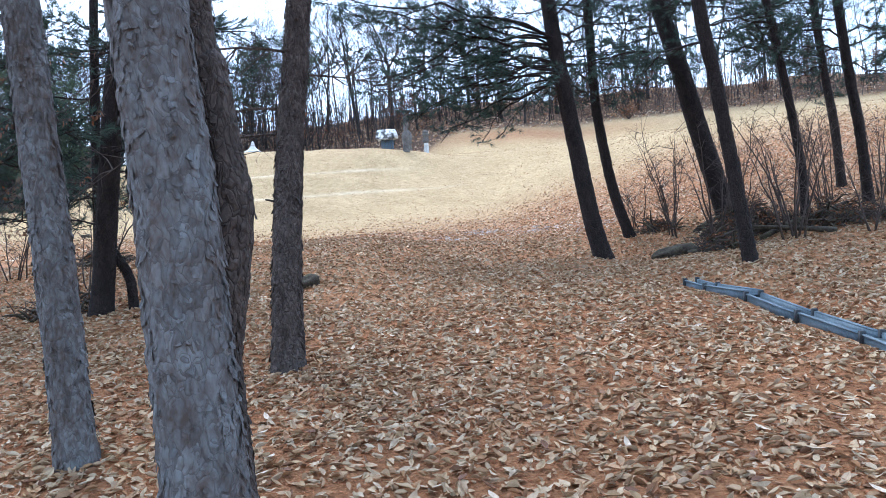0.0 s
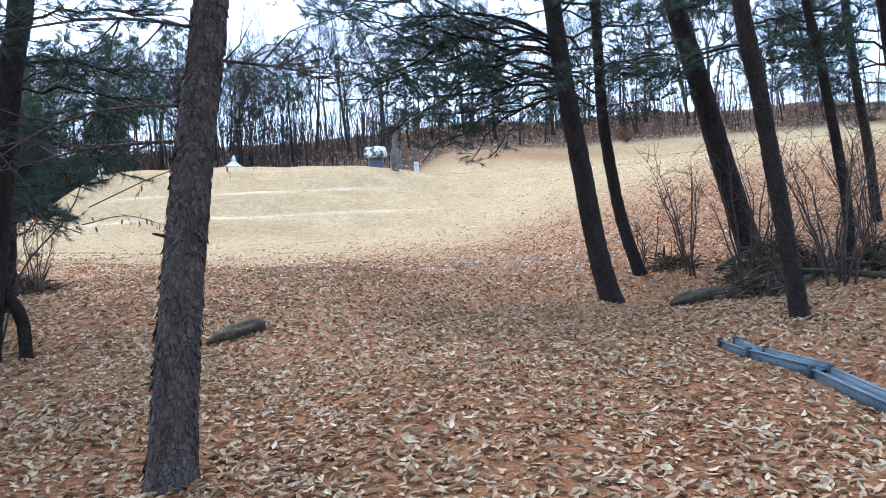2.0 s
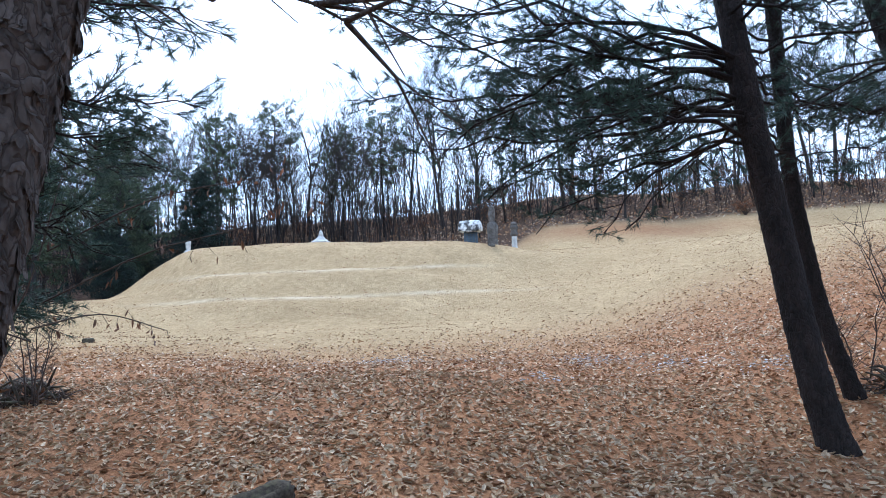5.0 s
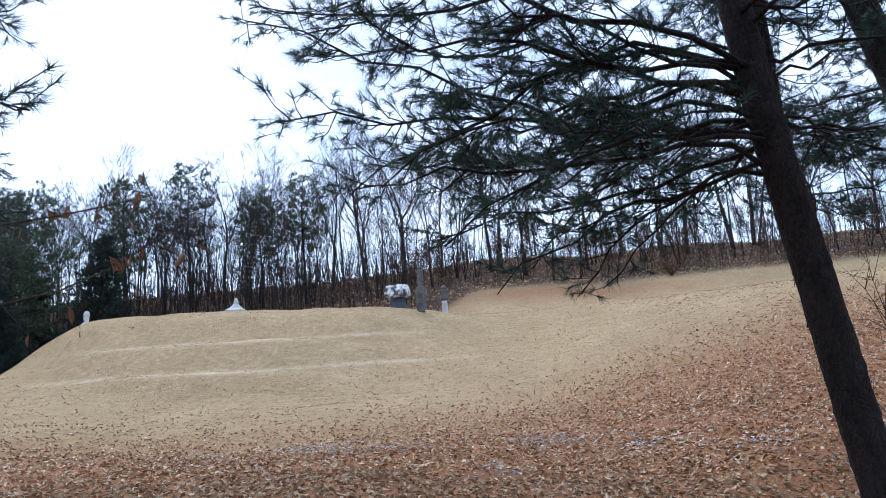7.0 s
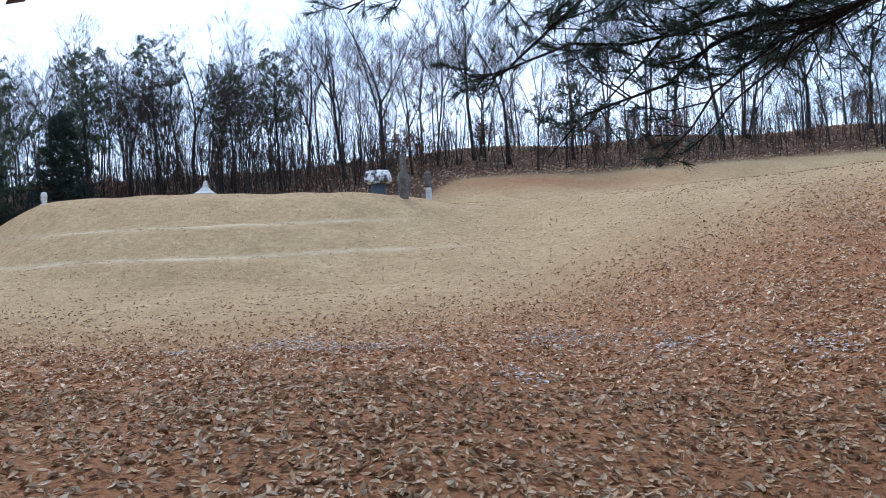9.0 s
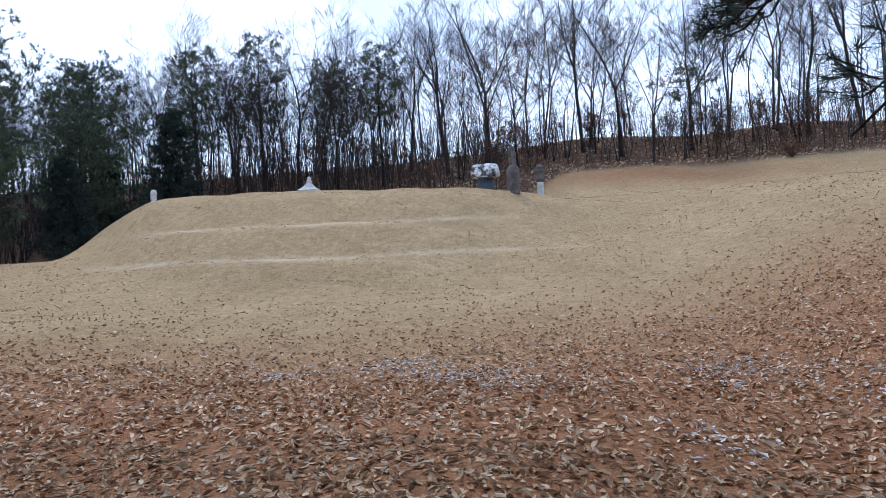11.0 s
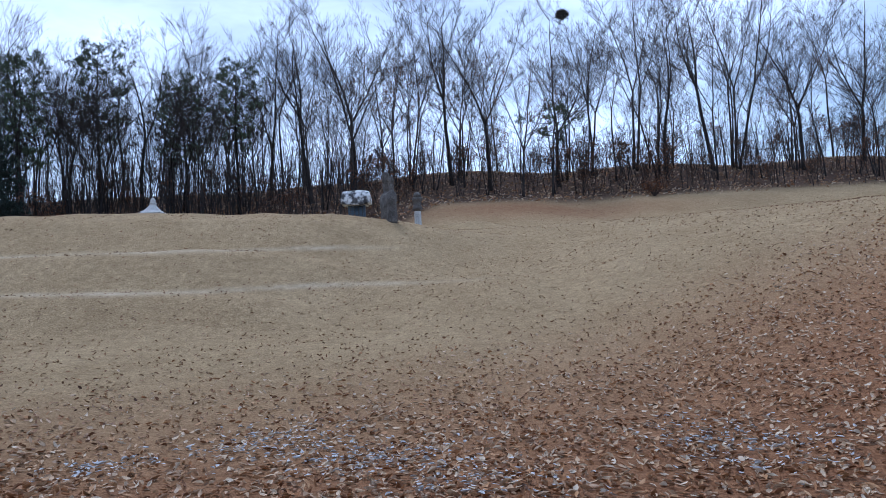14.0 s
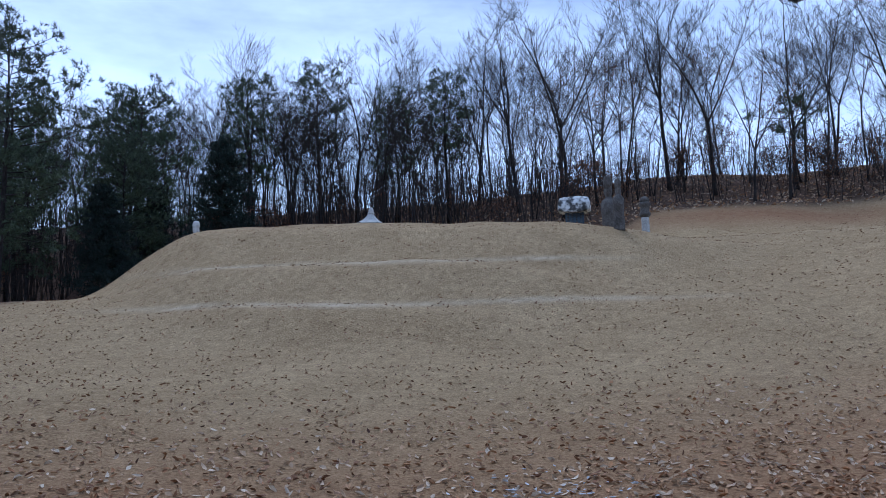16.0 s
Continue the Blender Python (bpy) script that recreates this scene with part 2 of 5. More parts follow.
    l.new(bp.outputs["Normal"], b.inputs["Normal"])
    return m


# ---- mesh helpers ----
def smooth(a, b, v):
    u = np.clip((np.asarray(v, float) - a) / (b - a), 0, 1)
    return u * u * (3 - 2 * u)


class Buf:
    """Vertices and faces of one mesh in the making."""

    def __init__(self):
        self.v, self.f = [], []

    def tube(self, pts, radii, sides=6, cap=True, wobble=0.0, rng=random):
        pts = [Vector(p) for p in pts]
        base = len(self.v)
        side = None
        for i, p in enumerate(pts):
            d = (pts[min(i + 1, len(pts) - 1)] - pts[max(i - 1, 0)])
            d = d.normalized() if d.length > 1e-9 else Vector((0, 0, 1))
            if side is None:
                side = d.orthogonal().normalized()
            side = (side - d * side.dot(d)).normalized()
            up = d.cross(side)
            for k in range(sides):
                a = 2 * math.pi * k / sides
                r = radii[i] * (1 + (rng.uniform(-wobble, wobble) if wobble else 0))
                self.v.append(tuple(p + side * (r * math.cos(a)) + up * (r * math.sin(a))))
        for i in range(len(pts) - 1):
            for k in range(sides):
                a, b = base + i * sides + k, base + i * sides + (k + 1) % sides
                self.f.append((a, b, b + sides, a + sides))
        if cap:
            self.f.append(tuple(base + k for k in reversed(range(sides))))
            self.f.append(tuple(base + (len(pts) - 1) * sides + k for k in range(sides)))

    def box(self, m, sx, sy, sz, bevel=0.0):
        bm = bmesh.new()
        bmesh.ops.create_cube(bm, size=1.0)
        bmesh.ops.scale(bm, vec=(sx, sy, sz), verts=bm.verts)
        if bevel:
            bmesh.ops.bevel(bm, geom=bm.edges[:], offset=bevel, segments=2, affect='EDGES')
        base = len(self.v)
        bm.verts.index_update()
        self.v += [tuple(m @ x.co) for x in bm.verts]
        self.f += [tuple(base + x.index for x in f.verts) for f in bm.faces]
        bm.free()

    def lathe(self, profile, sides=24, centre=(0, 0), turn=0.0):
        """profile: (radius, z) from bottom to top."""
        base = len(self.v)
        for r, z in profile:
            for k in range(sides):
                a = 2 * math.pi * k / sides + turn
                self.v.append((centre[0] + r * math.cos(a), centre[1] + r * math.sin(a), z))
        for i in range(len(profile) - 1):
            for k in range(sides):
                a, b = base + i * sides + k, base + i * sides + (k + 1) % sides
                self.f.append((a, b, b + sides, a + sides))
        self.f.append(tuple(base + k for k in reversed(range(sides))))
        self.f.append(tuple(base + (len(profile) - 1) * sides + k for k in range(sides)))

    def triangles(self, arr):
        """arr: n x 3 x 3."""
        base = len(self.v)
        self.v += [tuple(p) for p in arr.reshape(-1, 3).tolist()]
        self.f += [(base + 3 * i, base + 3 * i + 1, base + 3 * i + 2) for i in range(len(arr))]

    def mesh(self, name, mat, shade=True):
        me = bpy.data.meshes.new(name)
        me.from_pydata(self.v, [], self.f)
        me.polygons.foreach_set("use_smooth", [shade] * len(me.polygons))
        me.materials.append(mat)
        me.update()
        return me


def part(name, buf, mat, parent=None, label="", shade=True):
    ob = new(name, buf.mesh(name, mat, shade))
    if parent:
        ob.parent = parent
    return tagged(ob, label)


def thing(name, at, label, category, group="", turn=0.0):
    ob = new(name)
    ob.matrix_basis = pose(*at, 0, 0, turn)
    ob.empty_display_size = 0.2
    return tagged(ob, label, category, group)


def needles(tips, dirs, count, length, width, spread, rng):
    """Tufts of thin blades: n tips give n * count triangles."""
    tips, dirs = np.repeat(np.asarray(tips), count, 0), np.repeat(np.asarray(dirs), count, 0)
    n = len(tips)
    d = dirs + rng.normal(0, spread, (n, 3))
    d /= np.linalg.norm(d, axis=1, keepdims=True)
    s = np.cross(d, rng.normal(0, 1, (n, 3)))
    s /= np.linalg.norm(s, axis=1, keepdims=True) + 1e-9
    start = tips - dirs * (rng.uniform(0, 0.6, (n, 1)) * length)
    tip = start + d * (length * rng.uniform(0.7, 1.15, (n, 1)))
    return np.stack([start - s * width / 2, start + s * width / 2, tip], 1)


# ---- terrain ----
LAWN_Y = (-400, -40, -10, 0, 5, 8, 11, 14, 17, 20.5, 25, 28, 31, 34, 37.3, 42, 45, 49.5, 53, 56.5, 60, 66, 71, 78, 110, 400)
LAWN_Z = (-6, -2.6, -.95, -.38, -.12, .08, .30, .52, .70, .82, 1.2, 1.7, 2.35, 3.0, 3.7, 5.0, 5.5, 5.75, 6.75, 8.1, 8.9, 10.8, 12.0, 12.1, 10, 6)
BACK_Y = (-400, 34, 38, 44, 50, 54, 60, 66, 71, 78, 110, 400)
BACK_Z = (5.5, 5.5, 5.5, 5.4, 5.4, 6.0, 8.6, 11.0, 12.1, 12.2, 10, 6)
LEFT_Y = (-400, -10, 0, 14, 20, 25, 29, 33, 36, 42, 50, 60, 72, 90, 400)
LEFT_Z = (-6, -.9, -.4, .5, 1.0, 1.7, 2.35, 3.2, 3.5, 3.3, 3.6, 7.6, 12, 12.5, 6)
MOUND_Y = (28, 28.6, 31.0, 31.5, 31.95, 33.6, 34.1, 34.55, 36.7, 38.2, 39.5, 42.5, 60)
MOUND_Z = (1.55, 1.64, 2.84, 2.95, 2.90, 4.00, 4.12, 4.08, 5.4, 5.82, 5.82, 5.38, 5.38)


def prof(y, ys, zs, soft):
    return sum(np.interp(y + d * soft, ys, zs) for d in (-1, -0.5, 0, 0.5, 1)) / 5


def height(x, y):
    x, y = np.asarray(x, float), np.asarray(y, float)
    lawn = prof(y, LAWN_Y, LAWN_Z, 1.6)
    back = prof(y, BACK_Y, BACK_Z, 1.6)
    lawn = lawn + (back - lawn) * (1 - smooth(-6.0, -0.5, x)) * smooth(44, 48, y)
    rise = 2.6 * np.tanh(0.22 * np.clip(x - 1.0, 0, None) / 2.6)
    lawn = lawn + rise * smooth(12, 27, y) * (1 - smooth(32, 48, y)) + 0.05 * np.clip(x - 2.5, 0, 12) * smooth(8, 11, y) * (1 - smooth(14, 24, y))
    lawn = lawn - 0.3 * np.exp(-((x + 4.5) / 3) ** 2 - ((y - 30) / 2.2) ** 2)
    lawn = lawn - 0.12 * smooth(6, 14, x) * smooth(46, 54, y) * (1 - smooth(59, 64, y))
    lawn = lawn + 0.55 * smooth(-9, -2, x) * (1 + 0.35 * np.sin(x * 0.42 + 1.2)) * smooth(61, 67, y) * (1 - smooth(76, 90, y)) - 0.35 * (1 - smooth(-16, -9, x)) * smooth(60, 66, y) * (1 - smooth(76, 90, y))
    lawn = lawn - 0.45 * np.exp(-((x - 7.5) / 2.5) ** 2 - ((y - 56) / 4) ** 2)
    lawn = lawn + 0.5 * np.exp(-((x + 0.1) / 1.8) ** 2 - ((y - 49.2) / 1.1) ** 2)
    lawn = lawn - 0.13 * np.exp(-((x - 3.0) / 2.2) ** 2 - ((y - 13.2) / 1.9) ** 2)
    left = prof(y, LEFT_Y, LEFT_Z, 1.6)
    wl_ = 1 - smooth(-22, -13, x + 0.35 * (y - 34))
    z = lawn + (left - lawn) * wl_
    edge = -14.1 - (np.minimum(y, 38) - 34) * 0.75
    brow = -6.5 + 0.72 * np.clip(y - 32, -2, 8.5)
    on = smooth(-5.5, 0, x - edge) * (1 - smooth(-3.2, 3.4, x - brow))
    on = on * smooth(28, 30.5, y) * (1 - smooth(47, 51, y))
    mound = prof(y, MOUND_Y, MOUND_Z, 0.16) - 0.046 * np.clip(x + 13, 0, 14) * smooth(33.5, 38, y)
    z = z + (np.maximum(mound, z) - z) * on
    z = z + 0.55 * smooth(4, 12, -x) * smooth(15, 21, y) * (1 - smooth(22, 29, y))
    z = z + 0.34 * (1 - smooth(-2.5, 1.0, x)) * smooth(9, 14.5, y) * (1 - smooth(17, 22, y))
    z = z - 0.15 * np.exp(-((x - 2.96 - 0.13 * np.clip(10.3 - y, 0, 4)) / 0.3) ** 2) * smooth(3, 5, y) * (1 - smooth(10.0, 10.9, y))
    near = 1 - smooth(35, 60, np.abs(y - 20))
    z = z + near * 0.025 * (np.sin(x * 1.7 + 0.6 * y) * np.cos(y * 1.3 - 0.4 * x) + 0.6 * np.sin(x * 3.1 - y * 2.3))
    return z


def h(x, y):
    return float(height(x, y))


def litter(x, y):
    """How thickly leaves lie: 1 under the near pines, thinning out on the lawn, further up the slope on the side of the shrubs."""
    v = y - 0.47 * np.clip(x + 3, -9, 12)
    d = 1 - smooth(17.5, 28.5, v)
    return np.clip(d, 0, 1)


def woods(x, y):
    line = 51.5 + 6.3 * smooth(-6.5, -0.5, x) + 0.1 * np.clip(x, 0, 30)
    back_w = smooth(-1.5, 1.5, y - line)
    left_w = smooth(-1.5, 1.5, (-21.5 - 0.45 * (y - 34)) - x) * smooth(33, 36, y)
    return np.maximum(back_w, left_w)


def axis(cuts):
    out = []
    for a, b, step in cuts:
        out += list(np.arange(a, b - 1e-6, step))
    return np.array(out + [cuts[-1][1]])


GX = axis(((-400, -100, 50), (-100, -50, 8), (-50, -24, 1.0), (-24, -8, 0.4), (-8, 8, 0.25), (8, 26, 0.5), (26, 50, 1.5), (50, 100, 8), (100, 400, 50)))
GY = axis(((-400, -60, 50), (-60, -10, 6), (-10, 0, 1), (0, 24, 0.25), (24, 40, 0.16), (40, 62, 0.5), (62, 84, 1.2), (84, 120, 5), (120, 420, 50)))
XX, YY = np.meshgrid(GX, GY)
ZZ = height(XX, YY)
ground_me = bpy.data.meshes.new("ground")
nx, ny = len(GX), len(GY)
idx = np.arange(nx * ny).reshape(ny, nx)
quads = np.stack([idx[:-1, :-1], idx[:-1, 1:], idx[1:, 1:], idx[1:, :-1]], -1).reshape(-1, 4)
ground_me.from_pydata(np.stack([XX, YY, ZZ], -1).reshape(-1, 3).tolist(), [], quads.tolist())
ground_me.polygons.foreach_set("use_smooth", [True] * len(ground_me.polygons))
ground_me.materials.append(ground_material())
# bands along the two terrace edges that get the painted sky light
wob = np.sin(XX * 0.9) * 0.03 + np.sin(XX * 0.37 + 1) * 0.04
lit_lip_mask = np.exp(-((ZZ - 2.93 - wob) / 0.058) ** 2) * (1 - smooth(-4.5, 0.5, XX)) + np.exp(-((ZZ - 4.10 - wob) / 0.058) ** 2) * (1 - smooth(-5.5, -2.0, XX))
lit_lip_mask *= smooth(-19.5, -15.0, XX + 0.4 * (YY - 34)) * smooth(29, 30.5, YY) * (1 - smooth(36, 38, YY)) * (0.75 + 0.25 * np.sin(XX * 2.1) * np.sin(XX * 0.8))
rustmask = np.clip(0.95 * np.exp(-((XX - 4.0) / 8.0) ** 2 - ((YY - 55.5) / 2.4) ** 2) + 0.55 * np.exp(-((XX - 4.5) / 4.5) ** 2 - ((YY - 22) / 5.0) ** 2), 0, 1)
for nm, val in (("litter", litter(XX, YY) * 0.9), ("woods", woods(XX, YY)), ("lit_lip", lit_lip_mask), ("rust", rustmask)):
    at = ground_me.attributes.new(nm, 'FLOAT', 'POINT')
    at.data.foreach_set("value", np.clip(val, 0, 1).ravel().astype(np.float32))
ground_me.update()
ground = tagged(new("ground", ground_me), "dry tan winter lawn with leaf litter and grassy terraces", "ground", kind="structure")


# ---- pines close to the path ----
def bent(points, n):
    """A smooth line through a few points, cut into n steps."""
    pts = [Vector(p) for p in points]
    ext = [pts[0] * 2 - pts[1], *pts, pts[-1] * 2 - pts[-2]]
    out = []
    for i in range(n + 1):
        u = i / n * (len(pts) - 1)
        k = min(int(u), len(pts) - 2)
        f = u - k
        a, b, c, d = ext[k], ext[k + 1], ext[k + 2], ext[k + 3]
        out.append(0.5 * ((2 * b) + (c - a) * f + (2 * a - 5 * b + 4 * c - d) * f * f + (3 * b - a - 3 * c + d) * f ** 3))
    return out


def bark_trunk(line, r0, r1, rng, rows=90, sides=40, rough=0.02, flare=0.25):
    """A trunk with plated bark: ridges and scales stand out of the surface."""
    buf = Buf()
    whole = bent(line, rows * 3)
    pts = [whole[min(len(whole) - 1, round((i / rows) ** 1.5 * rows * 3))] for i in range(rows + 1)]
    pts = [p for i, p in enumerate(pts) if i == 0 or (p - pts[i - 1]).length > 1e-5]
    n = len(pts)
    total = sum((pts[i + 1] - pts[i]).length for i in range(n - 1))
    run = 0.0
    ox, oy = rng.uniform(0, 50), rng.uniform(0, 50)
    for i, p in enumerate(pts):
        if i:
            run += (pts[i] - pts[i - 1]).length
        u = run / total
        d = (pts[min(i + 1, n - 1)] - pts[max(i - 1, 0)]).normalized()
        a = Vector((1, 0, 0))
        a = (a - d * a.dot(d)).normalized()
        b = d.cross(a)
        base_r = r0 + (r1 - r0) * u ** 0.8 + r0 * flare * math.exp(-run / 0.14)
        for k in range(sides):
            t = 2 * math.pi * k / sides
            c, s = math.cos(t), math.sin(t)
            q = Vector((c * base_r * 26 + ox, s * base_r * 26 + oy, run * 14))
            v = abs(noise.noise(q)) * 1.4 + 0.5 * abs(noise.noise(q * 2.3)) - 0.4
            low = 0.05 * noise.noise(Vector((c * 1.2 + ox, s * 1.2, run * 0.8)))
            r = base_r * (1 + low) + rough * v
            buf.v.append(tuple(p + a * (r * c) + b * (r * s)))
    for i in range(n - 1):
        for k in range(sides):
            p, q = i * sides + k, i * sides + (k + 1) % sides
            buf.f.append((p, q, q + sides, p + sides))
    buf.f.append(tuple((n - 1) * sides + k for k in range(sides)))
    return buf, pts


def flakes(pts, r0, r1, count, size, rng, top=4.5):
    """Thin curled plates of bark that stand off the trunk, up to a height."""
    tri = []
    n = len(pts)
    runs = [0.0]
    for i in range(1, n):
        runs.append(runs[-1] + (pts[i] - pts[i - 1]).length)
    reach = min(top, runs[-1])
    for _ in range(count):
        at = rng.uniform(0.0, reach)
        i = max(k for k in range(n - 1) if runs[k] <= at)
        p, d = pts[i].lerp(pts[i + 1], (at - runs[i]) / max(1e-6, runs[i + 1] - runs[i])), (pts[i + 1] - pts[i]).normalized()
        t = rng.uniform(0, 2 * math.pi)
        a = Vector((1, 0, 0))
        a = (a - d * a.dot(d)).normalized()
        b = d.cross(a)
        out = a * math.cos(t) + b * math.sin(t)
        side = d.cross(out)
        r = r0 + (r1 - r0) * (at / runs[-1]) ** 0.8 + r0 * 0.25 * math.exp(-at / 0.14)
        w, hgt, lift = size * rng.uniform(0.4, 1.1), size * rng.uniform(0.5, 1.3), size * rng.uniform(0.10, 0.42)
        c = p + out * (r + 0.002)
        tilt = rng.uniform(-0.5, 0.5)
        s2, d2 = side * math.cos(tilt) + d * math.sin(tilt), d * math.cos(tilt) - side * math.sin(tilt)
        q = [c - s2 * w * 0.4, c + s2 * w * 0.4, c + s2 * w * 0.5 - d2 * hgt + out * lift * 0.8,
             c - d2 * hgt * 1.15 + s2 * w * rng.uniform(-0.3, 0.3) + out * lift, c - s2 * w * 0.45 - d2 * hgt * 0.9 + out * lift * 0.6]
        q = [x + d2 * hgt * 0.5 for x in q]
        for m in ((0, 1, 2), (0, 2, 4), (4, 2, 3)):
            tri.append([tuple(q[k]) for k in m])
    buf = Buf()
    buf.triangles(np.array(tri))
    return buf


def bough(start, az, length, rise, droop, r, rng, wood, tips, dirs, dense=1.0):
    """One living pine limb: a curved stem, side shoots and their tips."""
    a = radians(az)
    out = Vector((math.cos(a), math.sin(a), 0))
    side = Vector((-out.y, out.x, 0))
    n = 9
    bow = rng.uniform(-0.16, 0.16)
    line = []
    for i in range(n + 1):
        u = i / n
        line.append(Vector(start) + out * (length * u) + Vector((0, 0, rise * u - droop * u * u)) + side * (bow * length * math.sin(u * 3.4) + rng.uniform(-0.03, 0.03) * length) + Vector((0, 0, rng.uniform(-0.03, 0.03) * length)))
    wood.tube(line, [r * (1 - 0.85 * i / n) + 0.003 for i in range(n + 1)], 6)
    shoots = int(length * 9 * dense)
    for k in range(shoots):
        u = rng.uniform(0.18, 1.0)
        i = min(int(u * n), n - 1)
        p = line[i].lerp(line[i + 1], u * n - i)
        sgn = rng.choice((-1, 1))
        d = (out * rng.uniform(0.1, 1.0) + side * sgn * rng.uniform(0.3, 1.0) + Vector((0, 0, rng.uniform(-0.55, 0.5)))).normalized()
        ln = rng.uniform(0.25, 0.75) * (1.1 - 0.5 * u)
        q = p + d * ln * 0.55 + Vector((0, 0, -0.03))
        e = p + d * ln + Vector((0, 0, 0.05 * ln))
        wood.tube([p, q, e], [0.007, 0.005, 0.003], 4, False)
        tips.append(tuple(e))
        dirs.append(tuple((e - q).normalized()))
        for _ in range(rng.randint(2, 4)):
            f = rng.uniform(0.35, 0.95)
            b = p.lerp(e, f)
            d2 = (d + Vector((rng.uniform(-1, 1), rng.uniform(-1, 1), rng.uniform(-0.3, 0.6)))).normalized()
            e2 = b + d2 * rng.uniform(0.1, 0.25)
            wood.tube([b, e2], [0.004, 0.003], 3, False)
            tips.append(tuple(e2))
            dirs.append(tuple(d2))


def near_pine(at, line, r0, r1, label, seed, boughs=(), scaly=True, brown=False, rows=90, second=None, stubs=(), dead=(), dense=1.0, group="pines beside the path"):
    """at: foot; line: the trunk's points from the foot; boughs: (height, azimuth, length, rise, droop)."""
    rng = random.Random(seed)
    nrng = np.random.default_rng(seed)
    x, y = at
    tree = thing("pine_tree", (x, y, h(x, y) - 0.06), label, "tree", group)
    bark = BARK_BROWN if brown else BARK_NEAR if scaly else BARK_SHADED
    buf, pts = bark_trunk(line, r0, r1, rng, rows, 64 if scaly else 28, 0.013 if scaly else 0.014)
    part("trunk", buf, bark, tree, shade=True)
    fl = flakes(pts[:-2], r0, r1, 1500 if scaly else 300, 0.044 if brown else 0.036, rng)
    tagged(part("bark", fl, bark, tree, shade=False), kind="stuff")
    if second:
        buf2, pts2 = bark_trunk(second[0], second[1], second[2], rng, rows, 40, 0.008)
        side_bark = BARK_BROWN if scaly else bark
        part("side_trunk", buf2, side_bark, tree)
        tagged(part("bark", flakes(pts2[:-2], second[1], second[2], 1000, 0.032, rng), side_bark, tree, shade=False), kind="stuff")

    def on(z):
        for i in range(len(pts) - 1):
            if pts[i + 1].z >= z:
                return pts[i].lerp(pts[i + 1], (z - pts[i].z) / max(1e-6, pts[i + 1].z - pts[i].z))
        return pts[-1].copy()

    for z, az, ln in stubs:
        s = Buf()
        p = on(z)
        d = Vector((math.cos(radians(az)), math.sin(radians(az)), 0.25))
        s.tube([p, p + d * (r0 + ln * 0.6), p + d * (r0 + ln)], [0.012, 0.009, 0.006], 7, True, 0.15, rng)
        part("branch_stub", s, bark, tree)
    for z, az, ln, rise, droop in dead:
        s = Buf()
        p = on(z)
        d = Vector((math.cos(radians(az)), math.sin(radians(az)), 0))
        side = Vector((-d.y, d.x, 0))
        ln_pts = [p + d * (ln * u) + Vector((0, 0, rise * u - droop * u * u)) + side * 0.12 * math.sin(5 * u) for u in (0, .15, .3, .45, .6, .75, .9, 1)]
        s.tube(ln_pts, [0.011 * (1 - 0.85 * i / 7) + 0.002 for i in range(8)], 6)
        for i in range(1, 8):
            for _ in range(2):
                q = ln_pts[i]
                e = q + d * rng.uniform(0.1, 0.5) + side * rng.uniform(-0.45, 0.45) + Vector((0, 0, rng.uniform(-0.35, 0.25)))
                m = q.lerp(e, 0.5) + Vector((0, 0, rng.uniform(-0.05, 0.08)))
                s.tube([q, m, e], [0.008, 0.005, 0.002], 4, False)
                f = e + Vector((rng.uniform(-.15, .15), rng.uniform(-.15, .15), rng.uniform(-.15, .1)))
                s.tube([m, f], [0.004, 0.002], 3, False)
        part("dead_branch", s, bark, tree)
    if boughs:
        tips, dirs = [], []
        for z, az, ln, rise, droop in boughs:
            wood = Buf()
            bough(on(z), az, ln, rise, droop, 0.007 + 0.0042 * ln, rng, wood, tips, dirs, dense)
            part("branch", wood, BARK_SHADED, tree)
        nb = Buf()
        nb.triangles(needles(tips, dirs, 32, 0.12, 0.005, 0.62, nrng))
        tagged(part("foliage", nb, NEEDLE, tree, "tufts of dark green needles", shade=False), kind="stuff")
    return tree


def spread_boughs(rng, z0, z1, count, az, fan, ln0, ln1):
    """Limbs all round a crown, with a favoured side."""
    out = []
    for i in range(count):
        u = (i + rng.random()) / count
        out.append((z0 + (z1 - z0) * u, az + rng.uniform(-fan, fan), rng.uniform(ln0, ln1) * (1 - 0.35 * u), rng.uniform(0.1, 0.9), rng.uniform(0.1, 0.9)))
    return out


R = random.Random(11)
near_pine((-0.77, 3.2), [(0, 0, 0), (0, 0, 0.42), (-0.01, 0, 0.93), (-0.022, 0, 1.43), (-0.03, 0, 1.7), (-0.068, 0, 2.31), (-0.22, 0.05, 5.2), (-0.3, 0.05, 8.2)], 0.166, 0.11,
          "thick grey pine trunk forked low, with peeling bark", 1, rows=230,
          second=([(0.05, 0.16, 0), (0.012, 0.21, 0.5), (0.0, 0.22, 0.88), (0.03, 0.23, 1.08), (0.09, 0.23, 1.42), (0.10, 0.23, 1.56), (0.076, 0.23, 1.71), (0.036, 0.24, 2.07), (-0.013, 0.25, 2.37), (-0.15, 0.4, 5), (-0.2, 0.45, 8)], 0.105, 0.075),
          stubs=((0.98, -70, 0.015), (1.72, -60, 0.01), (2.05, -95, 0.008)), boughs=spread_boughs(R, 4.2, 8, 12, 0, 180, 1.8, 3.0))
near_pine((-2.13, 4.65), [(0, 0, 0), (-0.03, 0, 1.2), (-0.08, 0, 2.4), (-0.15, 0, 4), (-0.2, 0, 8)], 0.115, 0.09, "slim grey pine trunk with flaking bark", 2,
          boughs=spread_boughs(R, 3.2, 8, 12, 120, 180, 1.6, 2.8))
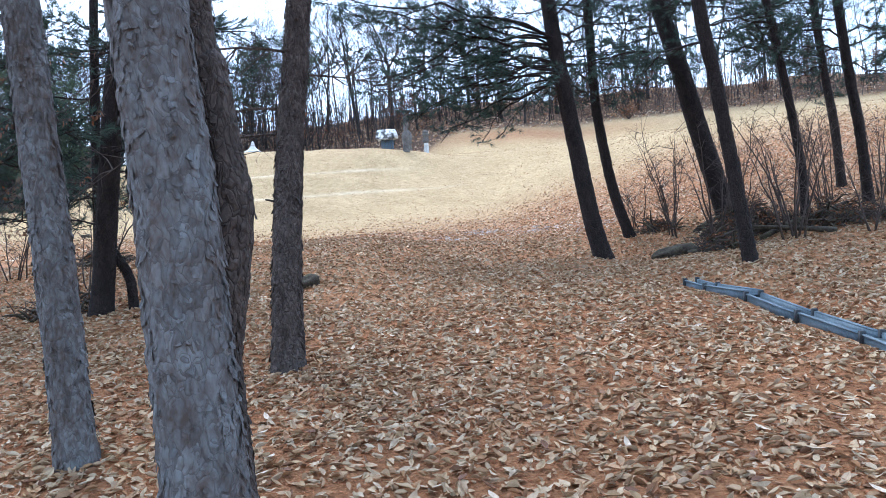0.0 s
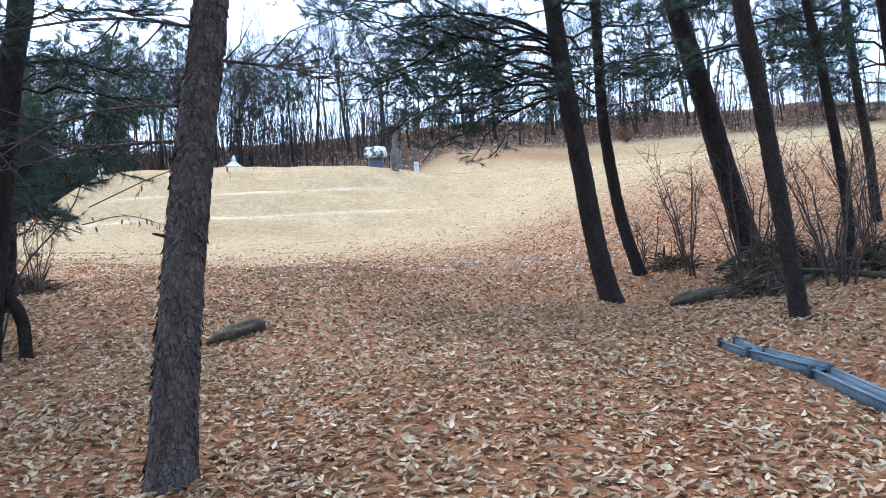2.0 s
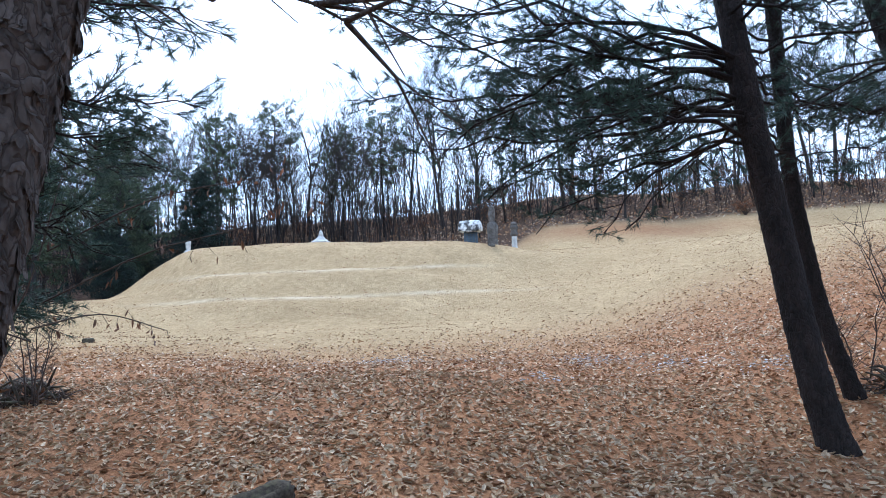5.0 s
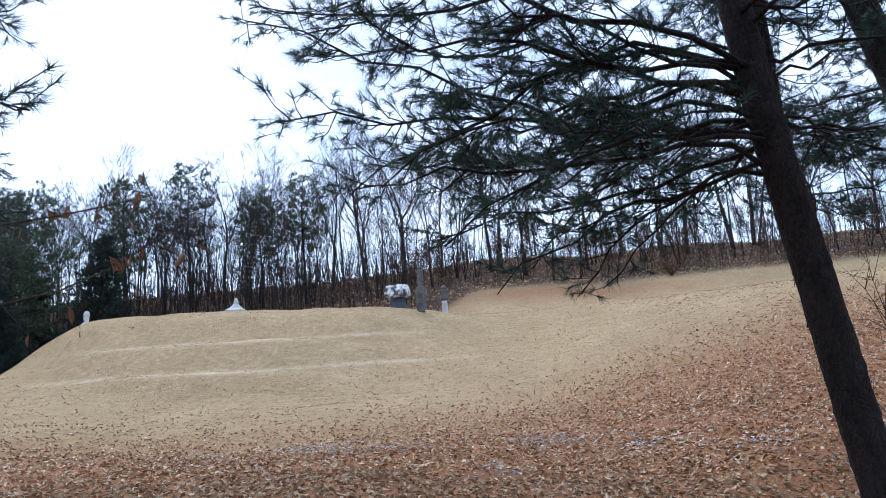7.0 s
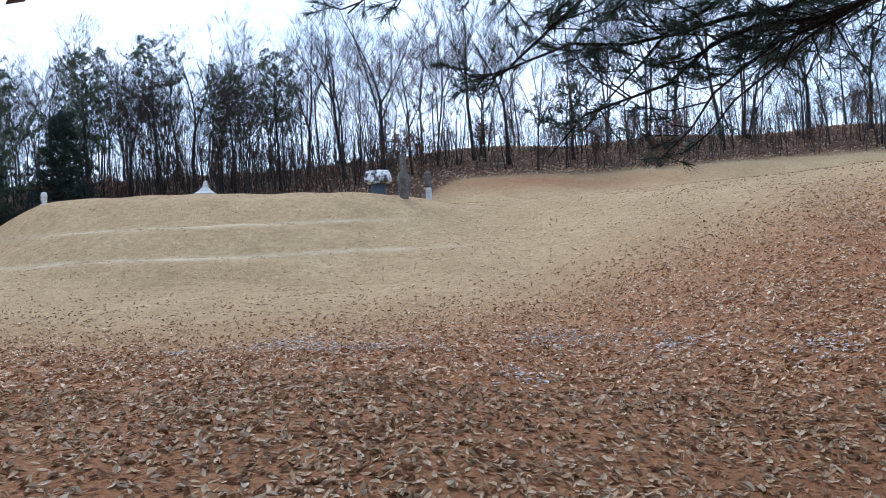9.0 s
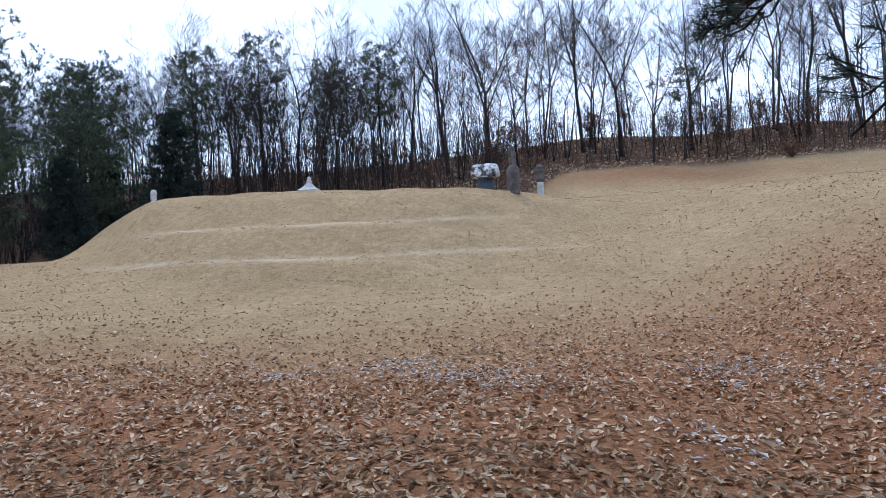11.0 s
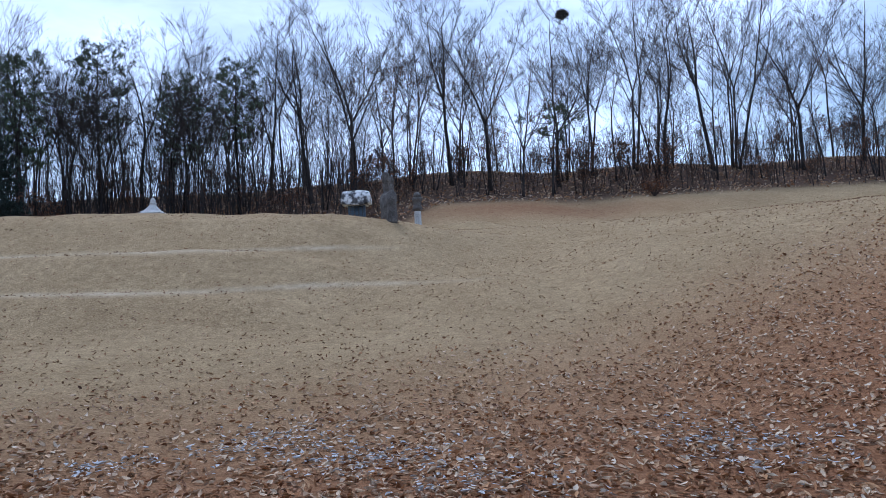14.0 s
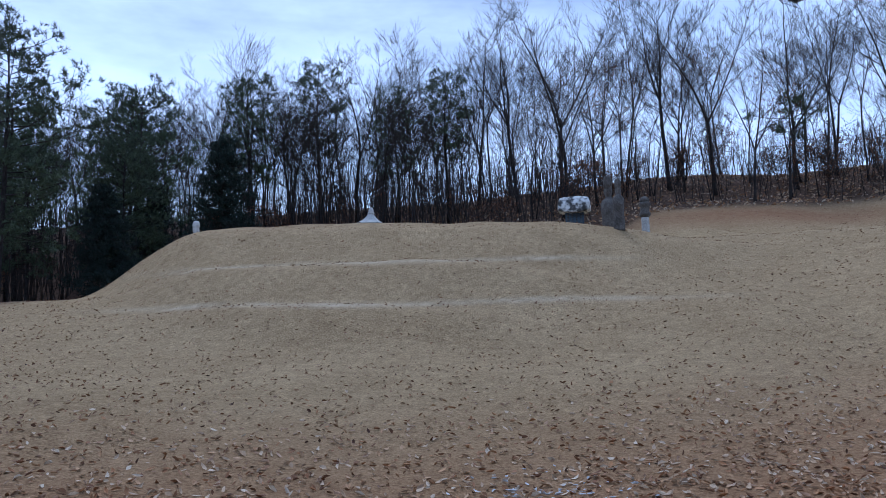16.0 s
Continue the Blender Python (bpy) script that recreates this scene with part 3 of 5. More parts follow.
near_pine((-1.43, 6.75), [(0, 0, 0), (0.0, 0.2, 0.8), (0.01, 0.4, 1.5), (0.06, 0.58, 2.3), (0.14, 0.72, 3.1), (0.3, 0.9, 5), (0.3, 1.0, 8)], 0.14, 0.095,
          "straight grey-brown pine trunk with scaly bark and thin dead branches", 3, brown=True, rows=230, stubs=((1.52, 200, 0.06), (0.9, -60, 0.01)),
          dead=((2.42, 170, 2.3, 0.25, 0.75), (2.18, 165, 1.9, 0.05, 0.1), (2.75, 15, 0.8, 0.1, 0.3), (2.95, 200, 1.8, 0.2, 0.4)),
          boughs=spread_boughs(R, 4.6, 8, 12, 60, 180, 1.8, 3.0))
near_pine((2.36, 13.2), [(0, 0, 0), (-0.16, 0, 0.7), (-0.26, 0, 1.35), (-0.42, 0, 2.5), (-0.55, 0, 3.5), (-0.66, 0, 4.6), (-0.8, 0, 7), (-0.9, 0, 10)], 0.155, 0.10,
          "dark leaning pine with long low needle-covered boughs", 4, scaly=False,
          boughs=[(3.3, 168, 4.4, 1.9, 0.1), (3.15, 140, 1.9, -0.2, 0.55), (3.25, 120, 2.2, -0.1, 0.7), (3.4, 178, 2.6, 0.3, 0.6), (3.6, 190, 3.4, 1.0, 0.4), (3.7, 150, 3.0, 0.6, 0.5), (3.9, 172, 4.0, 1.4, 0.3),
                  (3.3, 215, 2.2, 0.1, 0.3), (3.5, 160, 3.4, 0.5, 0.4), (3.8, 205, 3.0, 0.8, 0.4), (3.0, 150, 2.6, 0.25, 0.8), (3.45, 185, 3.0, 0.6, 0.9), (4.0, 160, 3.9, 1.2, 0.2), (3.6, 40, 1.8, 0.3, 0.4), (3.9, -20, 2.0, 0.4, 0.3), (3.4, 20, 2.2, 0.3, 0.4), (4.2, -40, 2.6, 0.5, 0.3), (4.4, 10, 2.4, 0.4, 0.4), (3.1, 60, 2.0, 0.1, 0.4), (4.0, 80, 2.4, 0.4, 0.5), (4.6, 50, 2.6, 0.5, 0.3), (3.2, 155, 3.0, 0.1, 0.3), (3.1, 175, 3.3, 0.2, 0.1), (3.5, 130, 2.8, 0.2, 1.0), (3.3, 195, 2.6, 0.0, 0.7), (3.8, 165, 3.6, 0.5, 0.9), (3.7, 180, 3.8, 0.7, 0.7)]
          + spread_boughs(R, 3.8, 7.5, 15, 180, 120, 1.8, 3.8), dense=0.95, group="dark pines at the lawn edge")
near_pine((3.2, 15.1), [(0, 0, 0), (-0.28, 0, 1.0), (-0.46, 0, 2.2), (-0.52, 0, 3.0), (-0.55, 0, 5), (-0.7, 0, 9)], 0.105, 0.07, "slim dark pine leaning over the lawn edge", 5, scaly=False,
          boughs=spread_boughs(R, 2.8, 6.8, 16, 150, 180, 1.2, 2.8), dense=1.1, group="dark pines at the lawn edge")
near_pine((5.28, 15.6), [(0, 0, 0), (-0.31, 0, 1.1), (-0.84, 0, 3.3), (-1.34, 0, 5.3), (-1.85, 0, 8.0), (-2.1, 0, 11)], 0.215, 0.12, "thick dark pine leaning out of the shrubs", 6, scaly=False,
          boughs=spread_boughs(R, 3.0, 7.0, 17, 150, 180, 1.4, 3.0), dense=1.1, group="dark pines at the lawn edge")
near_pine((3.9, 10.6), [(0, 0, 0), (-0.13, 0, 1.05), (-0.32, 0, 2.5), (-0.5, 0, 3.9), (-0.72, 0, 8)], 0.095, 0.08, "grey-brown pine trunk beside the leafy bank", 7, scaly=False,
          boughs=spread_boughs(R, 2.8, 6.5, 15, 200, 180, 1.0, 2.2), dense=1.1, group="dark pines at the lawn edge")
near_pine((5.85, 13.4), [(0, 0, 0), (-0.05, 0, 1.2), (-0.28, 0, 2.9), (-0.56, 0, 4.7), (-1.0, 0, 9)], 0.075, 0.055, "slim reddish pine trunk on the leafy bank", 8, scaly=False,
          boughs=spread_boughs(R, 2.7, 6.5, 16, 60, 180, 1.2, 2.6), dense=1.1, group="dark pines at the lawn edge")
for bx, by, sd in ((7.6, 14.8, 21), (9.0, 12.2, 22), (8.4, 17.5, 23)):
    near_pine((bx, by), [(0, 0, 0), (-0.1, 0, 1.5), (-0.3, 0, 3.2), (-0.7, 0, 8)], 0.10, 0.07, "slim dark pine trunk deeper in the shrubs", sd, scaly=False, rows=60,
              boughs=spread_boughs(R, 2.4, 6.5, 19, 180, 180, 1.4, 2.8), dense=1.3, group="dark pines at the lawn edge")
near_pine((-4.87, 10.1), [(0, 0, 0), (0.22, 0, 1.5), (0.46, 0, 3.1), (0.7, 0, 4.4), (1.0, 0, 8)], 0.15, 0.10, "dark forked tree with low needle branches at the lawn edge", 9, scaly=False,
          second=([(0.42, 0.1, 0), (0.38, 0.12, 0.5), (0.24, 0.1, 0.8), (0.12, 0.05, 1.0)], 0.055, 0.06),
          boughs=[(2.2, -35, 1.5, 0.1, 0.5), (2.4, 60, 1.3, 0.2, 0.4), (1.9, 140, 1.6, 0.0, 0.4), (2.9, 10, 1.7, 0.3, 0.5), (2.7, 180, 2.0, 0.2, 0.4), (3.2, -60, 2.0, 0.4, 0.5), (3.3, 40, 1.9, 0.3, 0.3), (2.0, 110, 1.6, 0.1, 0.5), (3.6, 0, 1.8, 0.4, 0.4)]
          + spread_boughs(R, 3.6, 7.5, 12, 0, 180, 1.4, 2.6),
          dead=((1.6, 150, 1.5, 0.3, 0.6), (1.2, -120, 1.4, 0.5, 0.4)), dense=1.5)
for bx, by, sd in ((-6.4, 9.0, 31), (-7.6, 11.4, 32), (-6.2, 12.6, 33)):
    near_pine((bx, by), [(0, 0, 0), (0.1, 0, 1.5), (0.2, 0, 3.2), (0.5, 0, 7)], 0.09, 0.06, "slim dark pine in the thicket beside the lawn", sd, scaly=False, rows=60,
              boughs=spread_boughs(R, 1.2, 6.5, 20, 0, 180, 1.2, 2.4), dense=1.3)

# unseen pines added around the start of the path; their crowns shade the near ground
shade_pine = near_pine((-3.9, 0.6), [(0, 0, 0), (0.04, 0, 1.6), (0.1, 0.05, 3.4), (0.2, 0.1, 6), (0.25, 0.1, 9)], 0.13, 0.08, "unseen tall pine with a broad crown, added for shade", 51, rows=70, scaly=False,
                  boughs=spread_boughs(R, 4.0, 8.8, 24, 0, 180, 2.2, 3.6), dense=1.25)
for bx, by, turn in ((3.6, 1.4, 70), (-1.6, -2.6, 140), (2.4, -3.2, 210), (6.2, 4.6, 300), (-5.6, 4.4, 20), (7.2, 8.6, 110), (-5.4, -3.6, 250), (6.0, -2.4, 330), (-8.4, 2.0, 180), (9.4, 4.8, 60)):
    copy_thing(shade_pine, pose(bx, by, h(bx, by) - 0.06, 0, 0, turn))


# ---- leaves that cling to thin twigs ----
def leaf_tris(pos, size, rng, flat=0.35, nrm=None):
    """Curled dry leaves, six triangles each, lying along nrm."""
    n = len(pos)
    up = np.tile((0.0, 0.0, 1.0), (n, 1)) if nrm is None else nrm
    up = up + rng.normal(0, flat, (n, 3))
    up /= np.linalg.norm(up, axis=1, keepdims=True)
    a = rng.normal(0, 1, (n, 3))
    a -= up * (a * up).sum(1, keepdims=True)
    a /= np.linalg.norm(a, axis=1, keepdims=True)
    b = np.cross(up, a)
    ln = size * rng.uniform(0.65, 1.25, (n, 1))
    wd = ln * rng.uniform(0.26, 0.52, (n, 1))
    curl = ln * rng.uniform(-0.08, 0.28, (n, 1))
    bend = ln * rng.uniform(-0.05, 0.2, (n, 1))
    p = [pos - a * ln / 2 + up * bend,
         pos - a * ln * 0.12 + b * wd * 0.5 + up * curl, pos - a * ln * 0.12, pos - a * ln * 0.12 - b * wd * 0.5 + up * curl,
         pos + a * ln * 0.22 + b * wd * 0.42 + up * curl, pos + a * ln * 0.22, pos + a * ln * 0.22 - b * wd * 0.42 + up * curl,
         pos + a * ln / 2 + up * bend]
    v = np.stack(p, 1)
    f = np.array(((0, 2, 1), (0, 3, 2), (1, 2, 5), (1, 5, 4), (2, 3, 6), (2, 6, 5), (4, 5, 7), (5, 6, 7)))
    return v, f


def leaf_mesh(name, v, f, mat):
    n = len(v)
    faces = (f[None] + (np.arange(n) * 8)[:, None, None]).reshape(-1, 3)
    me = bpy.data.meshes.new(name)
    me.from_pydata(v.reshape(-1, 3).tolist(), [], faces.tolist())
    me.materials.append(mat)
    me.update()
    return me


def hanging_twigs(at, base, runs, label, seed, leaves=40):
    """A thin bare sapling with dry leaves clinging to its twigs."""
    rng = random.Random(seed)
    nrng = np.random.default_rng(seed)
    tree = thing("sapling", (*at, h(*at) - 0.03), label, "sapling")
    wood, spots = Buf(), []
    wood.tube(bent(base, 10), [0.015 * (1 - 0.7 * i / 10) for i in range(11)], 6)
    part("stem", wood, SHRUB, tree)
    for run in runs:
        wood = Buf()
        line = bent(run, 8)
        wood.tube(line, [0.006 * (1 - 0.8 * i / 8) + 0.0015 for i in range(9)], 5)
        for i in range(2, 9):
            for _ in range(2):
                e = line[i] + Vector((rng.uniform(-.22, .22), rng.uniform(-.22, .22), rng.uniform(-.2, .12)))
                wood.tube([line[i], e], [0.003, 0.0015], 3, False)
                for f in (0.5, 0.8, 1.0):
                    spots.append(tuple(line[i].lerp(e, f) + Vector((0, 0, -0.03))))
        tagged(part("twig", wood, SHRUB, tree), kind="stuff")
    rng.shuffle(spots)
    pos = np.array(spots[:leaves])
    v, f = leaf_tris(pos, 0.075, nrng, 0.3, np.tile((0.9, 0.3, 0.0), (len(pos), 1)))
    ob = new("leaves", leaf_mesh("leaves", v, f, LEAF_HANG))
    ob.parent = tree
    tagged(ob, "curled dry brown leaves", kind="stuff")


hanging_twigs((-4.35, 10.9), [(-0.85, 0, 0), (-0.55, 0, 0.9), (0.1, 0, 1.6), (0.45, 0, 2.6)],
              [[(0.3, 0, 1.6), (1.2, 0, 1.95), (2.0, 0, 2.1), (2.5, 0.1, 2.4)], [(0.33, 0, 2.0), (1.2, 0, 2.35), (2.0, 0, 2.45), (2.35, 0, 2.5)], [(0.2, 0, 1.3), (-0.2, -0.3, 1.5), (-0.6, -0.5, 1.55)], [(0.3, 0, 1.8), (0.5, -0.6, 2.1), (0.9, -1.0, 2.0)], [(0.2, 0, 1.4), (0.6, 0.3, 1.5), (1.0, 0.6, 1.35)]],
              "thin bare sapling with curled brown leaves still hanging", 41, 110)
hanging_twigs((-5.3, 8.6), [(0, 0, 0), (0.1, 0, 1.2), (0.0, 0, 2.4), (0.2, 0, 3.4)],
              [[(0, 0, 1.6), (0.6, 0, 1.9), (1.1, 0, 1.8)], [(0, 0, 2.0), (0.6, 0.2, 2.5), (1.3, 0.4, 2.6)], [(0, 0, 2.3), (-0.5, 0.3, 2.7), (-1, 0.4, 2.8)], [(0.1, 0, 2.8), (0.7, 0, 3.2), (1.4, 0.3, 3.3)], [(0, 0, 1.3), (0.4, -0.3, 1.4), (0.9, -0.4, 1.2)], [(0, 0, 2.5), (0.4, -0.3, 2.6), (0.8, -0.5, 2.4)]],
              "thin sapling thick with rusty dry leaves", 42, 170)


# ---- bare shrubs on the bank ----
def shrub(at, stems, tall, seed, lean=(0, 0), thick=0.012, label="leafless shrub with many thin upright grey-brown stems"):
    rng = random.Random(seed)
    bush = thing("shrub", (*at, h(*at) - 0.03), label, "shrub", "bare shrubs on the bank")
    for _ in range(max(4, stems - 3)):
        buf = Buf()
        a = rng.uniform(0, 2 * math.pi)
        out = Vector((math.cos(a) + lean[0], math.sin(a) + lean[1], 0)) * rng.uniform(0.15, 0.75)
        ln = tall * rng.uniform(0.55, 1.0)
        p0 = Vector((math.cos(a), math.sin(a), 0)) * rng.uniform(0.02, 0.2)
        line = [p0 + out * (u ** 1.2) * ln * 0.6 + Vector((rng.uniform(-.03, .03), rng.uniform(-.03, .03), ln * (u - 0.12 * u * u))) for u in (0, .2, .4, .6, .8, 1)]
        buf.tube(line, [thick * (1 - 0.85 * i / 5) + 0.002 for i in range(6)], 5)
        for i in range(1, 6):
            for _ in range(3):
                d = Vector((rng.uniform(-1, 1), rng.uniform(-1, 1), rng.uniform(0.2, 1.1))).normalized()
                e = line[i] + d * rng.uniform(0.15, 0.5)
                buf.tube([line[i], e], [0.005, 0.002], 3, False)
                for _ in range(2):
                    q = line[i].lerp(e, rng.uniform(0.3, 0.9))
                    buf.tube([q, q + Vector((rng.uniform(-1, 1), rng.uniform(-1, 1), rng.uniform(0, 1))) * 0.14], [0.003, 0.0015], 3, False)
        part("stem", buf, SHRUB, bush)
    return bush


for i, (sx, sy, n, tall) in enumerate(((3.9, 14.5, 8, 2.0), (4.2, 15.6, 9, 2.3), (5.2, 14.9, 8, 2.4), (5.4, 13.0, 7, 2.1), (6.4, 13.6, 9, 2.6), (6.9, 14.8, 8, 2.3), (6.3, 12.2, 7, 2.0), (7.6, 13.0, 9, 2.4), (3.6, 15.9, 6, 1.3), (8.2, 15.5, 9, 2.6), (-6.8, 14.2, 8, 1.7), (-5.9, 11.6, 8, 1.8), (-7.9, 12.9, 9, 2.0), (-8.6, 15.4, 8, 1.6), (4.6, 13.0, 6, 1.1))):
    shrub((sx, sy), n, tall, 60 + i)
for i, (sx, sy, n, tall) in enumerate(((4.35, 13.5, 9, 2.2), (5.25, 12.5, 9, 2.5), (5.9, 14.2, 8, 2.6))):
    shrub((sx, sy), n, tall, 160 + i, thick=0.019, label="leafless shrub with stout forking dark stems")


# ---- drain, logs and stones ----
def drain_piece(x, y, turn, ln):
    """A length of half-buried U-shaped drain with a raised rim and a joint collar."""
    z = h(x, y)
    slope = math.degrees(math.atan2(h(x + 0.4 * math.cos(radians(turn)), y + 0.4 * math.sin(radians(turn))) - z, 0.4))
    d = thing("drain_channel", (x, y, z - 0.005), "blue-grey plastic drain channel half buried in leaves", "drain", "drain channels in a row")
    d.matrix_basis = pose(x, y, z + 0.012, 0, -slope, turn)
    for sy in (-0.075, 0.075):
        b = Buf()
        b.box(pose(ln / 2, sy, 0.02), ln - 0.012, 0.02, 0.12, 0.004)
        part("side_wall", b, GUTTER, d)
        b = Buf()
        b.box(pose(ln / 2, sy * 1.12, 0.084), ln - 0.014, 0.034, 0.014, 0.004)
        part("rim", b, GUTTER, d)
    b = Buf()
    b.box(pose(ln / 2, 0, 0.035), ln - 0.012, 0.13, 0.016, 0.003)
    part("bed", b, GUTTER, d)
    b = Buf()
    b.box(pose(0.0, -0.084, 0.035), 0.045, 0.05, 0.15, 0.004)
    b.box(pose(0.0, 0.084, 0.035), 0.045, 0.05, 0.15, 0.004)
    b.box(pose(0.0, 0, -0.034), 0.03, 0.15, 0.02, 0.003)
    part("joint_collar", b, GUTTER_DARK, d)


gx, gy = 2.98, 10.2
for ang, ln in ((-80, 0.55), (-80, 0.95), (-82, 1.0), (-84, 1.0), (-86, 1.0), (-88, 1.0)):
    drain_piece(gx, gy, ang, ln)
    gx, gy = gx + ln * math.cos(radians(ang)), gy + ln * math.sin(radians(ang))


def rough_lump(name, at, size, turn, tilt, mat, label, category, seed, sink=0.3, cuts=3, worn=0.16):
    """A broken stone or log end: a faceted lump with worn edges."""
    bm = bmesh.new()
    bmesh.ops.create_cube(bm, size=1.0)
    bmesh.ops.subdivide_edges(bm, edges=bm.edges[:], cuts=cuts, use_grid_fill=True)
    for v in bm.verts:
        v.co *= 1 - worn * max(0.0, v.co.length - 0.55) / 0.3
        v.co = Vector((v.co.x * size[0], v.co.y * size[1], v.co.z * size[2]))
        v.co += 0.13 * min(size) * noise.noise_vector(v.co * (1.6 / min(size)) + Vector((seed * 3.1, 0, 0)))
    me = bpy.data.meshes.new(name)
    bm.to_mesh(me)
    bm.free()
    me.materials.append(mat)
    ob = new(name, me)
    x, y = at
    ob.matrix_basis = pose(x, y, h(x, y) + size[2] * (0.5 - sink), 0, tilt, turn)
    return tagged(ob, label, category)


def rotten_log(ends, r0, r1, lift, label, seed):
    """A short broken log: ragged tapering ends, furrowed along its length and flattened underneath."""
    rng = random.Random(seed)
    (ax, ay), (bx, by) = ends
    a, b = Vector((ax, ay, h(ax, ay) + r0 * 0.45)), Vector((bx, by, h(bx, by) + r1 * 0.5 + lift))
    d = (b - a).normalized()
    side = d.cross(Vector((0, 0, 1))).normalized()
    up = side.cross(d)
    buf, n, m = Buf(), 18, 20
    for i in range(n + 1):
        u = i / n
        c = a.lerp(b, u) + side * 0.02 * math.sin(5 * u + seed)
        r = (r0 + (r1 - r0) * u) * (0.35 + 0.65 * min(1.0, u / 0.16)) * (0.55 + 0.45 * min(1.0, (1 - u) / 0.08))
        for k in range(m):
            t = 2 * math.pi * k / m
            q = Vector((math.cos(t) * 1.6, math.sin(t) * 1.6, u * 2.2 + seed))
            w = r * (1 + 0.48 * noise.noise(q) + 0.2 * noise.noise(q * 3.7) + 0.07 * math.cos(7 * t + 3 * noise.noise(q)))
            end = d * (0.05 * noise.noise(q * 2.1) if i in (0, n) else 0)
            buf.v.append(tuple(c + side * (w * math.cos(t)) + up * (w * 0.8 * math.sin(t)) + end))
    for i in range(n):
        for k in range(m):
            p, q = i * m + k, i * m + (k + 1) % m
            buf.f.append((p, q, q + m, p + m))
    buf.f.append(tuple(reversed(range(m))))
    buf.f.append(tuple(n * m + k for k in range(m)))
    tagged(part("log_piece", buf, MOSS_WOOD), label, "log")


rotten_log(((-2.62, 10.6), (-2.14, 11.16)), 0.09, 0.135, 0.0, "dark mossy wedge of rotten log lying on the leaves", 1)
rotten_log(((3.02, 12.55), (3.75, 12.75)), 0.11, 0.13, 0.03, "broken dark log end in the leaves under shrubs", 2)
rough_lump("tree_stump", (-7.2, 14.6), (0.5, 0.4, 0.35), 30, 0, MOSS_WOOD, "low dark rotten stump at the lawn edge", "stump", 3, 0.2, 6, 0.36)
rough_lump("stone", (-11.7, 22.2), (0.26, 0.2, 0.13), 10, 0, MOSS_WOOD, "small dark clod on the leafy lawn", "stone", 4, 0.2)
rough_lump("tree_stump", (5.0, 13.9), (0.6, 0.5, 0.45), 40, 0, MOSS_WOOD, "dark root mound at the foot of the pines", "stump", 5, 0.4, 7, 0.42)
rough_lump("tree_stump", (6.4, 13.4), (0.6, 0.45, 0.4), 10, 0, MOSS_WOOD, "dark root mound under the shrubs", "stump", 6, 0.4, 7, 0.42)
for i, (lx, ly, turn, ln) in enumerate(((4.9, 12.9, 25, 2.0), (3.75, 12.5, 115, 0.7), (5.9, 12.5, 170, 1.4), (4.3, 14.6, 35, 1.6))):
    b = Buf()
    d = Vector((math.cos(radians(turn)), math.sin(radians(turn)), 0))
    pts = [Vector((lx, ly, 0)) + d * ln * u + Vector((-d.y, d.x, 0)) * 0.08 * math.sin(6 * u) for u in (0, .2, .4, .6, .8, 1)]
    pts = [Vector((p.x, p.y, h(p.x, p.y) + 0.03 + 0.28 * k / 5 * (i != 1))) for k, p in enumerate(pts)]
    b.tube(pts, [0.05 * (1 - 0.6 * k / 5) for k in range(6)], 8, True, 0.12, random.Random(i))
    tagged(part("fallen_branch", b, MOSS_WOOD), "fallen dead branch propped in the leaf litter", "branch")


def brush_pile(at, reach, tall, count, seed):
    """A tangled heap of dead sticks and roots."""
    rng = random.Random(seed)
    x, y = at
    heap = thing("brush_pile", (x, y, h(x, y)), "tangled dark heap of dead sticks and roots", "brush pile")
    thick, fine = Buf(), Buf()
    for i in range(count):
        a, o = rng.uniform(0, 6.283), reach * math.sqrt(rng.random())
        p = Vector((o * math.cos(a), o * math.sin(a) * 0.7, 0))
        p.z = h(x + p.x, y + p.y) - h(x, y) + tall * (1 - o / reach) * rng.random()
        d = Vector((rng.gauss(0, 1), rng.gauss(0, 1), rng.gauss(0.15, 0.5))).normalized() * rng.uniform(0.12, 0.4)
        mid = p + d * 0.5 + Vector((0, 0, rng.uniform(0, 0.06)))
        big = i % 6 == 0
        (thick if big else fine).tube([p - d * 0.3, mid, p + d], [0.022, 0.017, 0.01] if big else [0.008, 0.006, 0.003], 6 if big else 4, False)
    tagged(part("root_tangle", thick, MOSS_WOOD, heap), kind="stuff")
    tagged(part("brushwood", fine, SHRUB, heap), kind="stuff")
    nrng = np.random.default_rng(seed)
    n = count
    pos = np.stack([nrng.normal(0, reach * 0.45, n), nrng.normal(0, reach * 0.32, n), np.zeros(n)], 1)
    rr = np.sqrt(pos[:, 0] ** 2 + pos[:, 1] ** 2)
    pos[:, 2] = height(x + pos[:, 0], y + pos[:, 1]) - h(x, y) + tall * np.clip(1 - rr / reach, 0, 1) * nrng.random(n)
    v, f = leaf_tris(pos, 0.09, nrng, 0.7)
    ob = new("leaves", leaf_mesh("leaves", v, f, LEAF_HANG))
    ob.parent = heap
    tagged(ob, "dark dry leaves caught in the sticks", kind="stuff")


for i, (at, reach, tall, count) in enumerate((((4.95, 13.75), 0.85, 0.75, 420), ((4.2, 12.7), 0.55, 0.35, 200), ((6.4, 13.3), 0.9, 0.65, 320), ((3.75, 15.3), 0.45, 0.35, 110), ((7.6, 13.2), 0.8, 0.5, 220), ((-5.6, 10.4), 0.6, 0.4, 160), ((-7.1, 14.4), 0.6, 0.4, 140))):
    brush_pile(at, reach, tall, count, 300 + i)


